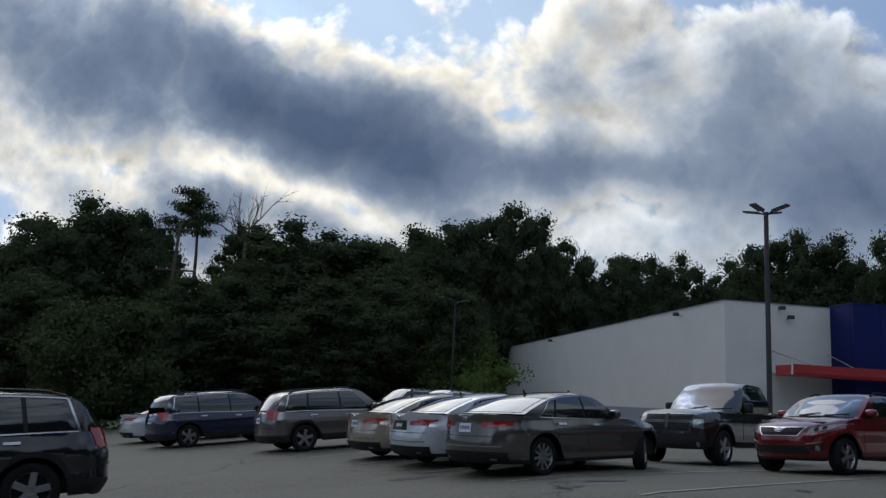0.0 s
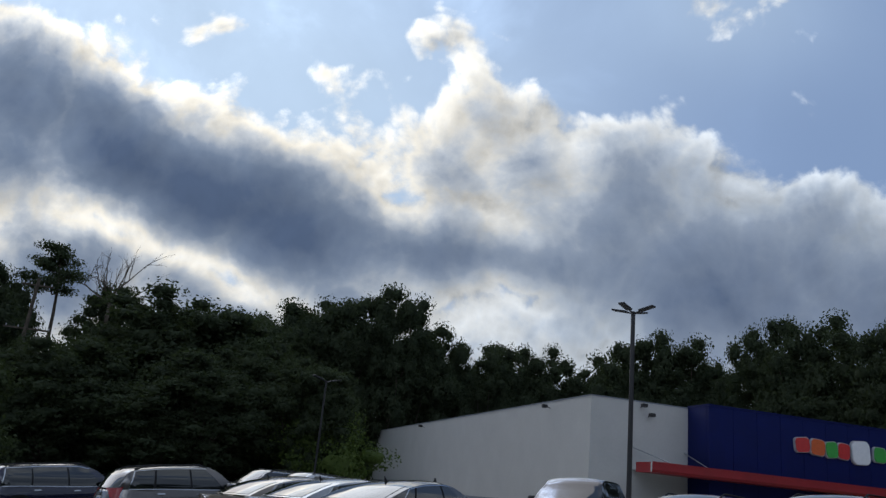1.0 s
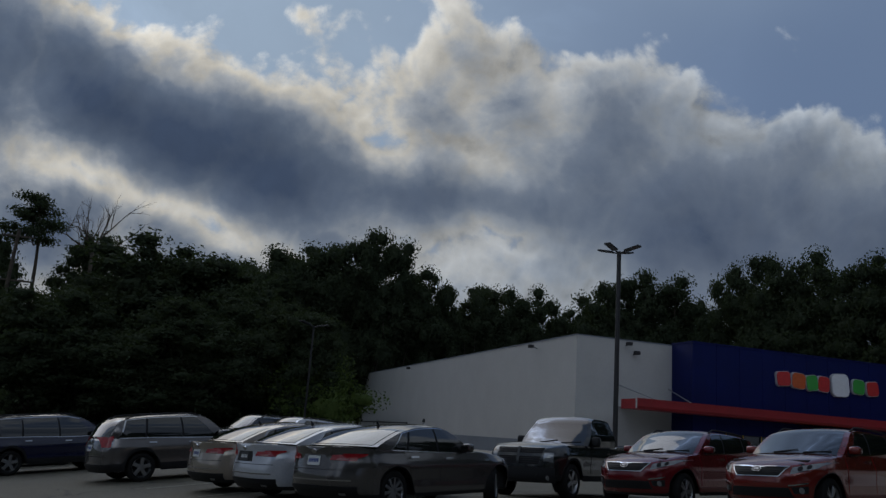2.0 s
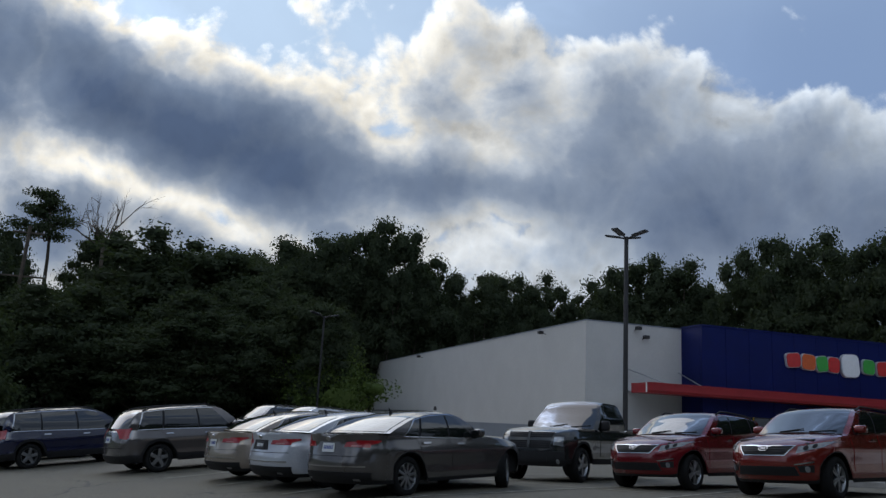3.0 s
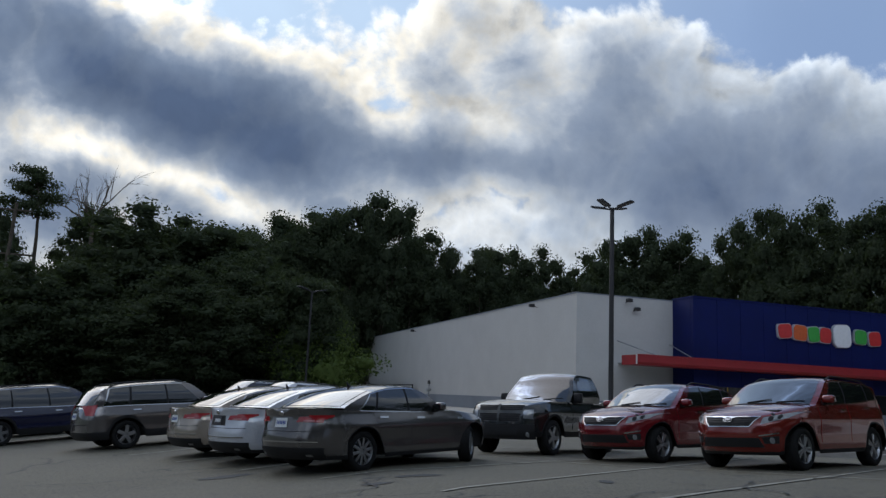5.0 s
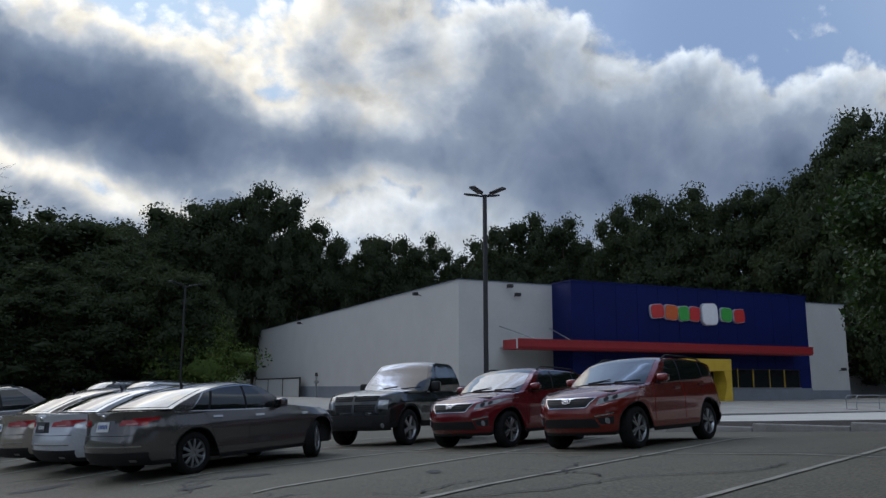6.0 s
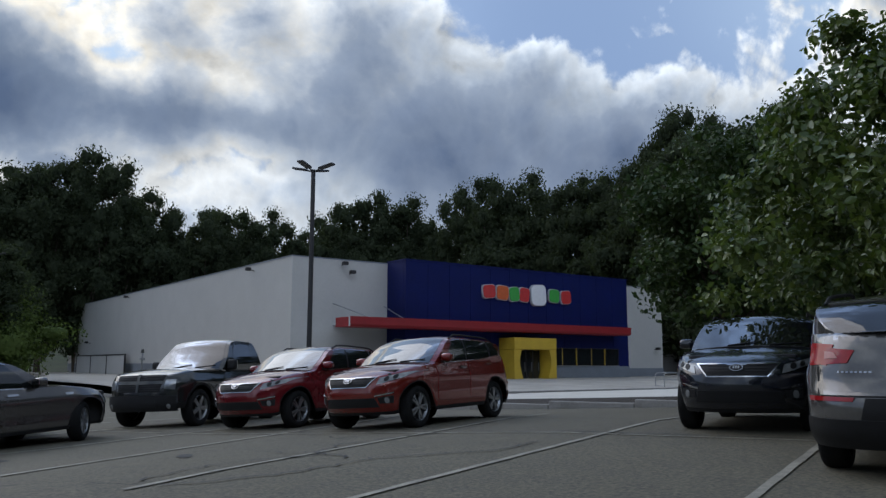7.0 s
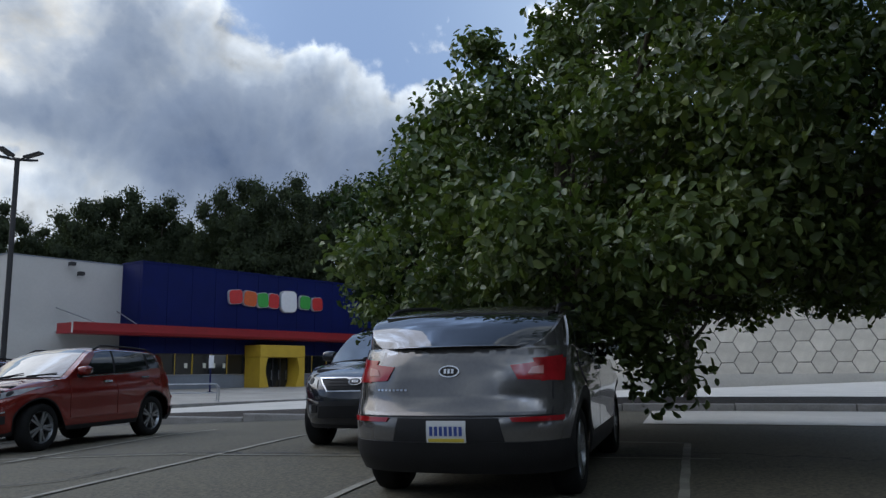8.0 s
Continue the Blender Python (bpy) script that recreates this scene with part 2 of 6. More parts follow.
YELLOW = material("yellow_portal_paint", (0.50, 0.33, 0.03), 0.55, vary=0.15, scale=0.8)
STEEL_DARK = material("dark_bronze_steel", (0.035, 0.034, 0.036), 0.45, 0.4, vary=0.25, scale=2)
STEEL = material("galvanised_steel", (0.35, 0.36, 0.37), 0.4, 0.9, vary=0.2, scale=6)
ROOF = material("roof_felt", (0.05, 0.05, 0.05), 0.9, vary=0.3, scale=1)
BARK = material("bark", (0.075, 0.06, 0.045), 0.95, vary=0.45, scale=3, bump=1.0, bump_scale=18)
MULCH = material("dark_mulch", (0.035, 0.027, 0.02), 0.95, vary=0.5, scale=6, bump=1.0, bump_scale=25)
DARK_GLASS = material("dark_shop_glass", (0.012, 0.014, 0.016), 0.06, vary=0.1, spec=0.6)
LEAF_FAR = leaf_material("wood_leaves", (0.042, 0.054, 0.034), (0.052, 0.067, 0.040), (0.066, 0.082, 0.046), 0.85, 0.06, 0.35)
LEAF_ROUND = leaf_material("round_bush_leaves", (0.042, 0.056, 0.028), (0.050, 0.066, 0.032), (0.060, 0.078, 0.036), 0.85, 0.06)
LEAF_BUSH = leaf_material("bush_leaves", (0.060, 0.090, 0.026), (0.085, 0.120, 0.032), (0.110, 0.150, 0.040), 0.8, 0.10)
LEAF_PEAR = leaf_material("pear_leaves", (0.032, 0.062, 0.018), (0.080, 0.130, 0.036), (0.190, 0.230, 0.072), 0.36, 0.5, 0.3)
LEAF_DARK = leaf_material("island_tree_leaves", (0.020, 0.042, 0.015), (0.040, 0.070, 0.024), (0.070, 0.100, 0.034), 0.5, 0.25)


# ---- mesh helpers ----
def mesh_object(name, verts, faces, mat, parent=None, label="", smooth=False):
    me = bpy.data.meshes.new(name)
    me.from_pydata([tuple(v) for v in verts], [], [tuple(f) for f in faces])
    me.update()
    if mat:
        me.materials.append(mat)
    if smooth:
        me.shade_smooth()
    ob = new(name, me)
    if parent:
        ob.parent = parent
    if label:
        ob["label"] = label
    return ob


def part(name, bm, mat, parent=None, label="", smooth=False):
    me = bpy.data.meshes.new(name)
    bmesh.ops.recalc_face_normals(bm, faces=bm.faces)
    bm.to_mesh(me)
    bm.free()
    if mat:
        me.materials.append(mat)
    if smooth:
        me.shade_smooth()
    ob = new(name, me)
    if parent:
        ob.parent = parent
    if label:
        ob["label"] = label
    return ob


def thing(name, m, label, category, group=""):
    e = new(name)
    e.matrix_world = m
    return tagged(e, label, category, group)


def add_box(bm, x0, x1, y0, y1, z0, z1, bevel=0.0, m=None):
    made = bmesh.ops.create_cube(bm, size=1.0)["verts"]
    bmesh.ops.scale(bm, vec=(x1 - x0, y1 - y0, z1 - z0), verts=made)
    bmesh.ops.translate(bm, vec=((x0 + x1) / 2, (y0 + y1) / 2, (z0 + z1) / 2), verts=made)
    if bevel:
        edges = list({e for v in made for e in v.link_edges})
        out = bmesh.ops.bevel(bm, geom=edges, offset=bevel, segments=2, profile=0.5, affect="EDGES", clamp_overlap=True)
        made = list({v for f in out["faces"] for v in f.verts} | {v for v in made if v.is_valid})
    if m is not None:
        bmesh.ops.transform(bm, matrix=m, verts=made)
    return made


def box(x0, x1, y0, y1, z0, z1, bevel=0.0):
    bm = bmesh.new()
    add_box(bm, x0, x1, y0, y1, z0, z1, bevel)
    return bm


def add_tube(bm, a, b, r0, r1=None, seg=10, caps=True):
    a, b = Vector(a), Vector(b)
    r1 = r0 if r1 is None else r1
    d = b - a
    m = Matrix.Translation((a + b) / 2) @ d.to_track_quat("Z", "Y").to_matrix().to_4x4()
    bmesh.ops.create_cone(bm, cap_ends=caps, segments=seg, radius1=r0, radius2=r1, depth=d.length, matrix=m)


def tube(a, b, r0, r1=None, seg=10):
    bm = bmesh.new()
    add_tube(bm, a, b, r0, r1, seg)
    return bm


def rail(bm, pts, r, seg=8):
    """One bent tube along a line of points."""
    pts = [Vector(p) for p in pts]
    last = None
    for i, p in enumerate(pts):
        d = (pts[min(i + 1, len(pts) - 1)] - pts[max(i - 1, 0)]).normalized()
        u = d.cross(Vector((0.13, 0.97, 0.21))).normalized()
        w = d.cross(u)
        ring = [bm.verts.new(p + (u * math.cos(2 * math.pi * j / seg) + w * math.sin(2 * math.pi * j / seg)) * r) for j in range(seg)]
        if last:
            for j in range(seg):
                bm.faces.new((last[j], last[(j + 1) % seg], ring[(j + 1) % seg], ring[j]))
        last = ring


# ---- ground ----
def smooth(a, b, v):
    k = min(1.0, max(0.0, (v - a) / (b - a)))
    return k * k * (3 - 2 * k)


LEVELS = ((-40, 0.13), (4, 0.14), (8, 0.12), (11.5, -0.02), (14, -0.13), (18, -0.30), (23, -0.47), (29, -0.60), (35, -0.70), (60, -0.75), (400, -0.75))


def ground_z(x, y):
    """The height of the ground: the lot tips down to the shop, woods rise behind."""
    y_all = y
    y = y if y < 14 else 14 + (y - 14) * smooth(3, 13, x)
    for (y0, z0), (y1, z1) in zip(LEVELS, LEVELS[1:]):
        if y0 <= y <= y1:
            k = (y - y0) / (y1 - y0)
            z = z0 + (z1 - z0) * k
            break
    else:
        z = 0.13 if y < 0 else -0.75
    y = y_all
    z += 0.03 * (min(14, max(5, x)) - 10) * (1 - smooth(30, 45, y))
    z -= 0.095 * max(0.0, 5 - max(-22, x))
    z += 16 * smooth(118, 190, y) + 13 * smooth(84, 135, x) * smooth(-60, 20, y)
    z += 3.0 * smooth(60, 110, y) * (1 - smooth(10, 28, x))
    return z


def steps(stops):
    out = []
    for a, b, d in stops:
        n = max(1, round((b - a) / d))
        out += [a + (b - a) * i / n for i in range(n)]
    return out + [stops[-1][1]]


xs = steps([(-900, -120, 130), (-120, -16, 8), (-16, 34, 0.5), (34, 130, 4), (130, 900, 110)])
ys = steps([(-700, -60, 128), (-60, -8, 6), (-8, 40, 0.5), (40, 200, 5), (200, 1100, 150)])
rows_v = [(x, y, ground_z(x, y)) for y in ys for x in xs]
wide_n = len(xs)
rows_f = [(j * wide_n + i, j * wide_n + i + 1, (j + 1) * wide_n + i + 1, (j + 1) * wide_n + i) for j in range(len(ys) - 1) for i in range(wide_n - 1)]
ground = mesh_object("ground", rows_v, rows_f, ASPHALT, smooth=True)
ground.data.materials.append(GRASS)
for f in ground.data.polygons:
    c = f.center
    if c.y > 96 or c.x > 92 or c.x < -19 or (c.y > 44 and c.x < 12) or c.y < -30:
        f.material_index = 1
tagged(ground, "worn grey asphalt car park with cracks and grass verges", "ground", kind="structure")

STALL = radians(21.0)
EX, NX = Vector((math.cos(STALL), math.sin(STALL))), Vector((-math.sin(STALL), math.cos(STALL)))


def lot(s, n):
    """A place in the car park from its distance along and across the stalls."""
    p = EX * s + NX * n
    return p.x, p.y


def painted(s0, n0, s1, n1, width):
    a, b = Vector(lot(s0, n0)), Vector(lot(s1, n1))
    d = (b - a).normalized()
    q = Vector((-d.y, d.x)) * width / 2
    n = max(2, int((b - a).length / 0.4))
    v, f = [], []
    for i in range(n + 1):
        p = a + (b - a) * i / n
        for k in (-1, 1):
            w = p + q * k * (1 + 0.12 * math.sin(i * 2.3 + k))
            v.append((w.x, w.y, ground_z(w.x, w.y) + 0.012))
    for i in range(n):
        f.append((2 * i, 2 * i + 2, 2 * i + 3, 2 * i + 1))
    ob = mesh_object("parking_line", v, f, LINE)
    return tagged(ob, "worn white painted parking stall line on asphalt", "parking line", "parking lines", "structure")


for s0, n0, s1, n1 in ((9.0, -2.80, 15.5, -2.88), (8.3, -0.03, 19.2, -0.03), (8.2, 2.72, 19.2, 2.62), (8.0, 4.86, 19.2, 6.05), (7.8, 7.2, 19.2, 9.6)):
    painted(s0, n0, s1, n1, 0.085)
for k in range(5):
    painted(8.2, 10.6 + 2.75 * k, 19.2, 11.2 + 2.75 * k, 0.09)
painted(13.72, -3.2, 13.72, 22.7, 0.055)
painted(15.5, -2.83, 15.5, -0.09, 0.09)


# ---- the shop ----
def slab(name, x0, x1, y0, y1, z0, z1, mat, parent=None, label="", bevel=0.0):
    return part(name, box(x0, x1, y0, y1, z0, z1, bevel), mat, parent, label)


shop = thing("shop_building", pose(0, 0, 0), "large white and blue retail store with red canopy and yellow entrance", "building")
TOP = 9.27
slab("side_wall", 31.0, 31.3, 55.87, 128, 1.15, TOP, WHITE_WALL, shop, "long white painted block side wall")
slab("side_plinth", 30.98, 31.32, 55.85, 128, -0.7, 1.15, GREY_BAND, shop, "grey painted plinth")
slab("front_wall_white", 31.3, 39.6, 55.87, 56.2, 1.15, TOP, WHITE_WALL, shop, "white painted front wall")
slab("front_plinth", 31.32, 39.6, 55.84, 56.2, -0.7, 1.15, GREY_BAND, shop, "grey painted plinth")
slab("end_wall_white", 66.0, 74.6, 55.87, 56.2, 0.75, TOP - 0.1, WHITE_WALL, shop, "white painted front wall")
slab("end_plinth", 66.0, 74.62, 55.84, 56.2, -0.7, 0.75, GREY_BAND, shop, "grey painted plinth")
slab("far_side_wall", 74.3, 74.6, 56.2, 128, -0.7, TOP - 0.1, WHITE_WALL, shop)
slab("back_wall", 31.3, 74.3, 127.7, 128, -0.7, TOP - 0.1, WHITE_WALL, shop)
slab("wing_wall", 74.6, 96, 64, 64.3, -0.7, 5.2, WHITE_WALL, shop, "lower grey-white wing wall")
slab("roof", 31.3, 74.3, 56.2, 127.7, TOP - 0.9, TOP - 0.6, ROOF, shop)
for a, b, c, d in ((30.95, 31.4, 55.83, 128), (31.4, 39.6, 55.83, 56.25), (66.0, 74.65, 55.83, 56.25)):
    slab("coping", a, b, c, d, TOP - (0.1 if a > 60 else 0), TOP + 0.09 - (0.1 if a > 60 else 0), GREY_BAND, shop, "thin metal coping")
# blue front, in upright panels
xs_b = [39.6 + i * 2.2 for i in range(13)]
for i, (a, b) in enumerate(zip(xs_b, xs_b[1:])):
    slab("blue_panel", a + 0.012, b - 0.012, 53.2, 53.5, 2.62, 9.36, BLUE_WALL, shop, "", 0.02)
slab("blue_side", 39.6, 39.9, 53.5, 55.87, -0.2, 9.36, BLUE_WALL, shop)
slab("blue_side", 65.7, 66.0, 53.5, 55.87, -0.2, 9.36, BLUE_WALL, shop)
slab("blue_cap", 39.55, 66.05, 53.15, 55.9, 9.36, 9.47, BLUE_WALL, shop)
slab("blue_backing", 39.9, 65.7, 53.42, 53.5, 0.95, 9.36, BLUE_WALL, shop)
slab("front_plinth", 39.6, 49.4, 53.12, 53.5, -0.6, 0.95, GREY_BAND, shop, "blue-grey plinth under the windows")
slab("front_plinth", 54.1, 66.0, 53.12, 53.5, -0.6, 0.95, GREY_BAND, shop, "blue-grey plinth under the windows")


def shop_windows(x0, x1, count):
    w = (x1 - x0) / count
    for i in range(count):
        a = x0 + i * w
        win = slab("window", a + 0.07, a + w - 0.07, 53.30, 53.36, 1.02, 2.55, DARK_GLASS, shop, "dark shop window pane")
        for bar in ((a, a + 0.07, 0.95, 2.62), (a + w - 0.07, a + w, 0.95, 2.62)):
            slab("mullion", bar[0], bar[1], 53.22, 53.40, bar[2], bar[3], YELLOW if i % 2 else STEEL_DARK, win)
        slab("frame_rail", a + 0.07, a + w - 0.07, 53.24, 53.40, 2.55, 2.62, STEEL_DARK, win)
        slab("sill", a + 0.07, a + w - 0.07, 53.08, 53.40, 0.95, 1.02, STEEL, win)


shop_windows(41.0, 49.3, 5)
shop_windows(55.0, 64.6, 5)
for a, b in ((39.6, 41.0), (54.2, 55.0), (64.6, 66.0)):
    slab("blue_pier", a, b, 53.2, 53.42, 0.95, 2.62, BLUE_WALL, shop)
PAPER = material("paper_notice", (0.6, 0.6, 0.5), 0.8, vary=0.15, scale=5)
for x in (45.3, 46.2, 47.2, 43.6):
    slab("notice", x, x + 0.28, 53.27, 53.29, 1.5, 1.88, PAPER, shop, "pale paper notice in the window")

# canopy: a long red fascia with a sloping lower lip
def prism(x0, x1, prof, mat, parent, name, label=""):
    n = len(prof)
    v = [(x0, y, z) for y, z in prof] + [(x1, y, z) for y, z in prof]
    f = [(i, (i + 1) % n, n + (i + 1) % n, n + i) for i in range(n)] + [tuple(range(n))[::-1], tuple(range(n, 2 * n))]
    return mesh_object(name, v, f, mat, parent, label)


prism(33.3, 63.9, [(51.0, 4.52), (51.0, 4.0), (51.15, 3.82), (53.1, 3.82), (53.1, 4.52)], RED_PAINT, shop, "canopy", "long red metal entrance canopy")
slab("canopy_edge", 33.22, 33.3, 50.97, 51.06, 3.84, 4.55, WHITE_WALL, shop, "white end trim of the canopy")
slab("canopy_lip", 33.3, 63.9, 50.96, 51.0, 4.46, 4.56, RED_PAINT, shop)
slab("canopy_bracket", 34.6, 39.6, 53.1, 55.87, 4.05, 4.11, STEEL, shop)
for x0, x1 in ((34.6, 35.6), (39.3, 38.5)):
    part("canopy_stay", tube((x0, 55.9, 5.8), (x1, 51.6, 4.5), 0.04), STEEL, shop, "thin steel stay rod")
# entrance
portal = slab("entrance_portal", 49.3, 54.2, 51.15, 53.2, 2.35, 3.36, YELLOW, shop, "yellow rounded entrance surround", 0.06)
for sx in (-1, 1):
    v, f = [], []
    for i in range(13):
        z = -0.35 + 2.7 * i / 12
        w = 0.80 + 0.18 * math.cos(i / 12 * math.pi * 1.6)
        xo = 51.75 + sx * 2.45
        v += [(xo, 51.2, z), (xo - sx * w, 51.2, z), (xo - sx * w, 53.1, z), (xo, 53.1, z)]
    for i in range(12):
        for k in range(4):
            f.append((4 * i + k, 4 * i + (k + 1) % 4, 4 * i + 4 + (k + 1) % 4, 4 * i + 4 + k))
    f += [(0, 1, 2, 3), (48, 49, 50, 51)]
    mesh_object("portal_leg", v, f, YELLOW, portal)
for i in range(4):
    a = 50.13 + i * 0.81
    d = slab("entrance_door", a + 0.05, a + 0.76, 52.5, 52.55, -0.3, 2.3, DARK_GLASS, shop, "dark glass entrance door")
    for p in ((a, a + 0.05), (a + 0.76, a + 0.81)):
        slab("door_frame", p[0], p[1], 52.45, 52.6, -0.35, 2.35, STEEL_DARK, d)
    slab("door_handle", a + 0.62, a + 0.66, 52.40, 52.44, 0.5, 1.3, STEEL, d, "steel pull handle")
# wall lamps and small fittings
def wall_lamp(x, y, z, way):
    e = thing("wall_floodlight", pose(x, y, z), "small grey wall floodlight under the parapet", "lamp", "wall floodlights")
    part("arm", tube((0, 0, 0), (way[0] * 0.45, way[1] * 0.45, 0.1), 0.03), STEEL_DARK, e)
    part("head", box(way[0] * 0.55 - 0.22, way[0] * 0.55 + 0.22, way[1] * 0.55 - 0.2, way[1] * 0.55 + 0.2, -0.02, 0.26, 0.05), STEEL_DARK, e)
    return e


for y in (62.9, 98.2):
    wall_lamp(31.0, y, 8.75, (-1, 0))
wall_lamp(31.0, 115.5, 3.8, (-1, 0))
wall_lamp(35.3, 55.87, 8.85, (0, -1))
wall_lamp(36.0, 55.87, 8.2, (0, -1))
wall_lamp(73.2, 55.87, 2.65, (0, -1))

# sign: coloured blocks with pale rims stand for the mark
S_RED = material("sign_red", (0.50, 0.035, 0.035), 0.35, vary=0.15)
S_ORANGE = material("sign_orange", (0.55, 0.11, 0.03), 0.35, vary=0.15)
S_GREEN = material("sign_green", (0.05, 0.33, 0.06), 0.35, vary=0.15)
S_WHITE = material("sign_white", (0.72, 0.73, 0.75), 0.4, vary=0.08)
S_RIM = material("sign_rim", (0.42, 0.43, 0.46), 0.4, vary=0.1)
sign = thing("shop_sign", pose(0, 53.2, 0), "row of raised coloured blocks on the blue front", "sign")


def sign_block(x0, x1, z0, z1, mat, tilt):
    m = pose((x0 + x1) / 2, 0, (z0 + z1) / 2, 0, tilt, 0)
    w, h = (x1 - x0) / 2, (z1 - z0) / 2
    for name, mt, g, y0, y1 in (("rim", S_RIM, 0.055, -0.20, -0.005), ("face", mat, 0.0, -0.27, -0.19)):
        bm = bmesh.new()
        add_box(bm, -w - g, w + g, y0, y1, -h - g, h + g, 0.0, None)
        ed = [e for e in bm.edges if abs(e.verts[0].co.x - e.verts[1].co.x) < 1e-4 and abs(e.verts[0].co.z - e.verts[1].co.z) < 1e-4]
        bmesh.ops.bevel(bm, geom=ed, offset=min(w, h) * 0.55, segments=5, profile=0.5, affect="EDGES")
        bmesh.ops.transform(bm, matrix=m, verts=bm.verts)
        part(name, bm, mt, sign)


for row in ((47.45, 48.75, 6.75, 7.85, S_RED, -6), (48.95, 50.25, 6.65, 7.85, S_ORANGE, 4), (50.4, 51.5, 6.6, 7.8, S_GREEN, -8), (51.6, 52.7, 6.6, 7.8, S_RED, 5),
            (53.0, 54.75, 6.35, 8.15, S_WHITE, -3), (55.2, 56.4, 6.7, 7.85, S_GREEN, 3), (56.7, 57.9, 6.65, 7.8, S_RED, -5)):
    sign_block(*row)


# ---- plaza, kerbs ----
def plaza_z(x, y):
    return -0.53 + 0.43 * smooth(36, 50, y)


v, f = [], []
px_, py_ = steps([(16, 92, 4)]), steps([(36.2, 50, 1.4), (50, 130, 20)])
for y in py_:
    for x in px_:
        v.append((x, y, plaza_z(x, y)))
n = len(px_)
for j in range(len(py_) - 1):
    for i in range(n - 1):
        f.append((j * n + i, j * n + i + 1, (j + 1) * n + i + 1, (j + 1) * n + i))
tagged(mesh_object("pavement", v, f, PLAZA), "pale concrete forecourt before the store", "pavement", kind="structure")


def kerb_run(pts, name="kerb"):
    """Kerb stones end to end along a line."""
    owner = tagged(new(name), "weathered grey concrete kerb", "kerb", kind="structure")
    for (x0, y0), (x1, y1) in zip(pts, pts[1:]):
        d = Vector((x1 - x0, y1 - y0))
        cnt = max(1, round(d.length / 2.4))
        ang = math.atan2(d.y, d.x)
        for i in range(cnt):
            c = Vector((x0, y0)) + d * (i + 0.5) / cnt
            w = d.length / cnt
            m = Matrix.Translation((c.x, c.y, ground_z(c.x, c.y))) @ Matrix.Rotation(ang, 4, "Z")
            bm = bmesh.new()
            add_box(bm, -w / 2 + 0.008, w / 2 - 0.008, -0.09, 0.09, -0.25, 0.17, 0.025, m)
            part("kerb_stone", bm, KERB, owner)
    return owner


kerb_run([(16, 36.1), (92, 36.1)])
kerb_run([(16, 36.2), (16, 60)])
for s_n, s_a, s_b in ((23.9, -16, 13),):
    a, b = lot(s_n, s_a), lot(s_n, s_b)
    kerb_run([a, b])
    p, q = lot(s_n + 4.5, s_b), lot(s_n + 4.5, s_a)
    kerb_run([b, p, q])
    v = []
    cols = 12
    for i in range(cols + 1):
        for k in (0.08, 0.5, 0.92):
            x, y = lot(s_n + 4.5 * k, s_a + (s_b - s_a) * i / cols)
            v.append((x, y, ground_z(x, y) + 0.13 + (0.12 if k == 0.5 else 0)))
    f = [(3 * i + k, 3 * i + k + 1, 3 * i + k + 4, 3 * i + k + 3) for i in range(cols) for k in (0, 1)]
    tagged(mesh_object("planting_bed", v, f, MULCH, smooth=True), "raised island bed of dark mulch", "planting bed", kind="structure")
# drive beyond the island; its sunlight is put into the pale concrete colour
v, f = [], []
for i in range(21):
    for k in range(5):
        x, y = lot(28.6 + 9.0 * k, -22 + 2.1 * i)
        v.append((x, min(y, 35.9), ground_z(x, min(y, 35.9)) + 0.07))
f = [(5 * i + k, 5 * i + k + 1, 5 * i + k + 6, 5 * i + k + 5) for i in range(20) for k in range(4)]
tagged(mesh_object("drive", v, f, CONCRETE), "pale worn concrete drive past the island", "road", kind="structure")

# pale concrete gutter lane along the island, sunlight included in its colour
v = []
for i in range(25):
    for sl in (19.2, 20.8, 22.4, 23.78):
        x, y = lot(sl, -18 + 0.66 * i)
        v.append((x, y, ground_z(x, y) + 0.014))
f = [(4 * i + k, 4 * i + k + 1, 4 * i + k + 5, 4 * i + k + 4) for i in range(24) for k in range(3)]
tagged(mesh_object("gutter_lane", v, f, CONCRETE), "pale worn concrete lane along the island kerb", "road", kind="structure")

# ---- hexagon retaining wall ----
# panel colour is raised and warmed to include sunlight on the wall
HEX = material("hex_panel_concrete", (0.56, 0.525, 0.455), 0.9, vary=0.2, scale=1.2, bump=0.4, bump_scale=12, piece=0.12)
JOINT = material("hex_joint", (0.17, 0.16, 0.15), 0.95, vary=0.3)
wa, wb = Vector((61.5, 31.5)), Vector((71.5, -13.0))
wd = (wb - wa).normalized()
hexwall = mesh_object("retaining_wall", *(lambda L: ([(0, 0.06, -1), (L, 0.06, -1), (L, 0.5, -1), (0, 0.5, -1), (0, 0.06, 6.6), (L, 0.06, 6.6), (L, 0.5, 6.6), (0, 0.5, 6.6)],
                      [(0, 1, 5, 4), (1, 2, 6, 5), (2, 3, 7, 6), (3, 0, 4, 7), (4, 5, 6, 7)]))((wb - wa).length), JOINT)
hexwall.matrix_world = Matrix.Translation((wa.x, wa.y, 0.1)) @ Matrix.Rotation(math.atan2(wd.y, wd.x), 4, "Z")
tagged(hexwall, "pale concrete retaining wall of interlocking hexagon panels", "wall", kind="structure")
bmx = bmesh.new()
R = 0.84
for i in range(6):
    a = radians(60 * i)
    for y, r in ((0.0, R - 0.07), (0.03, R - 0.03), (0.08, R - 0.03)):
        bmx.verts.new((r * math.cos(a), y, r * math.sin(a)))
bmx.verts.ensure_lookup_table()
bmx.faces.new([bmx.verts[3 * i] for i in range(6)])
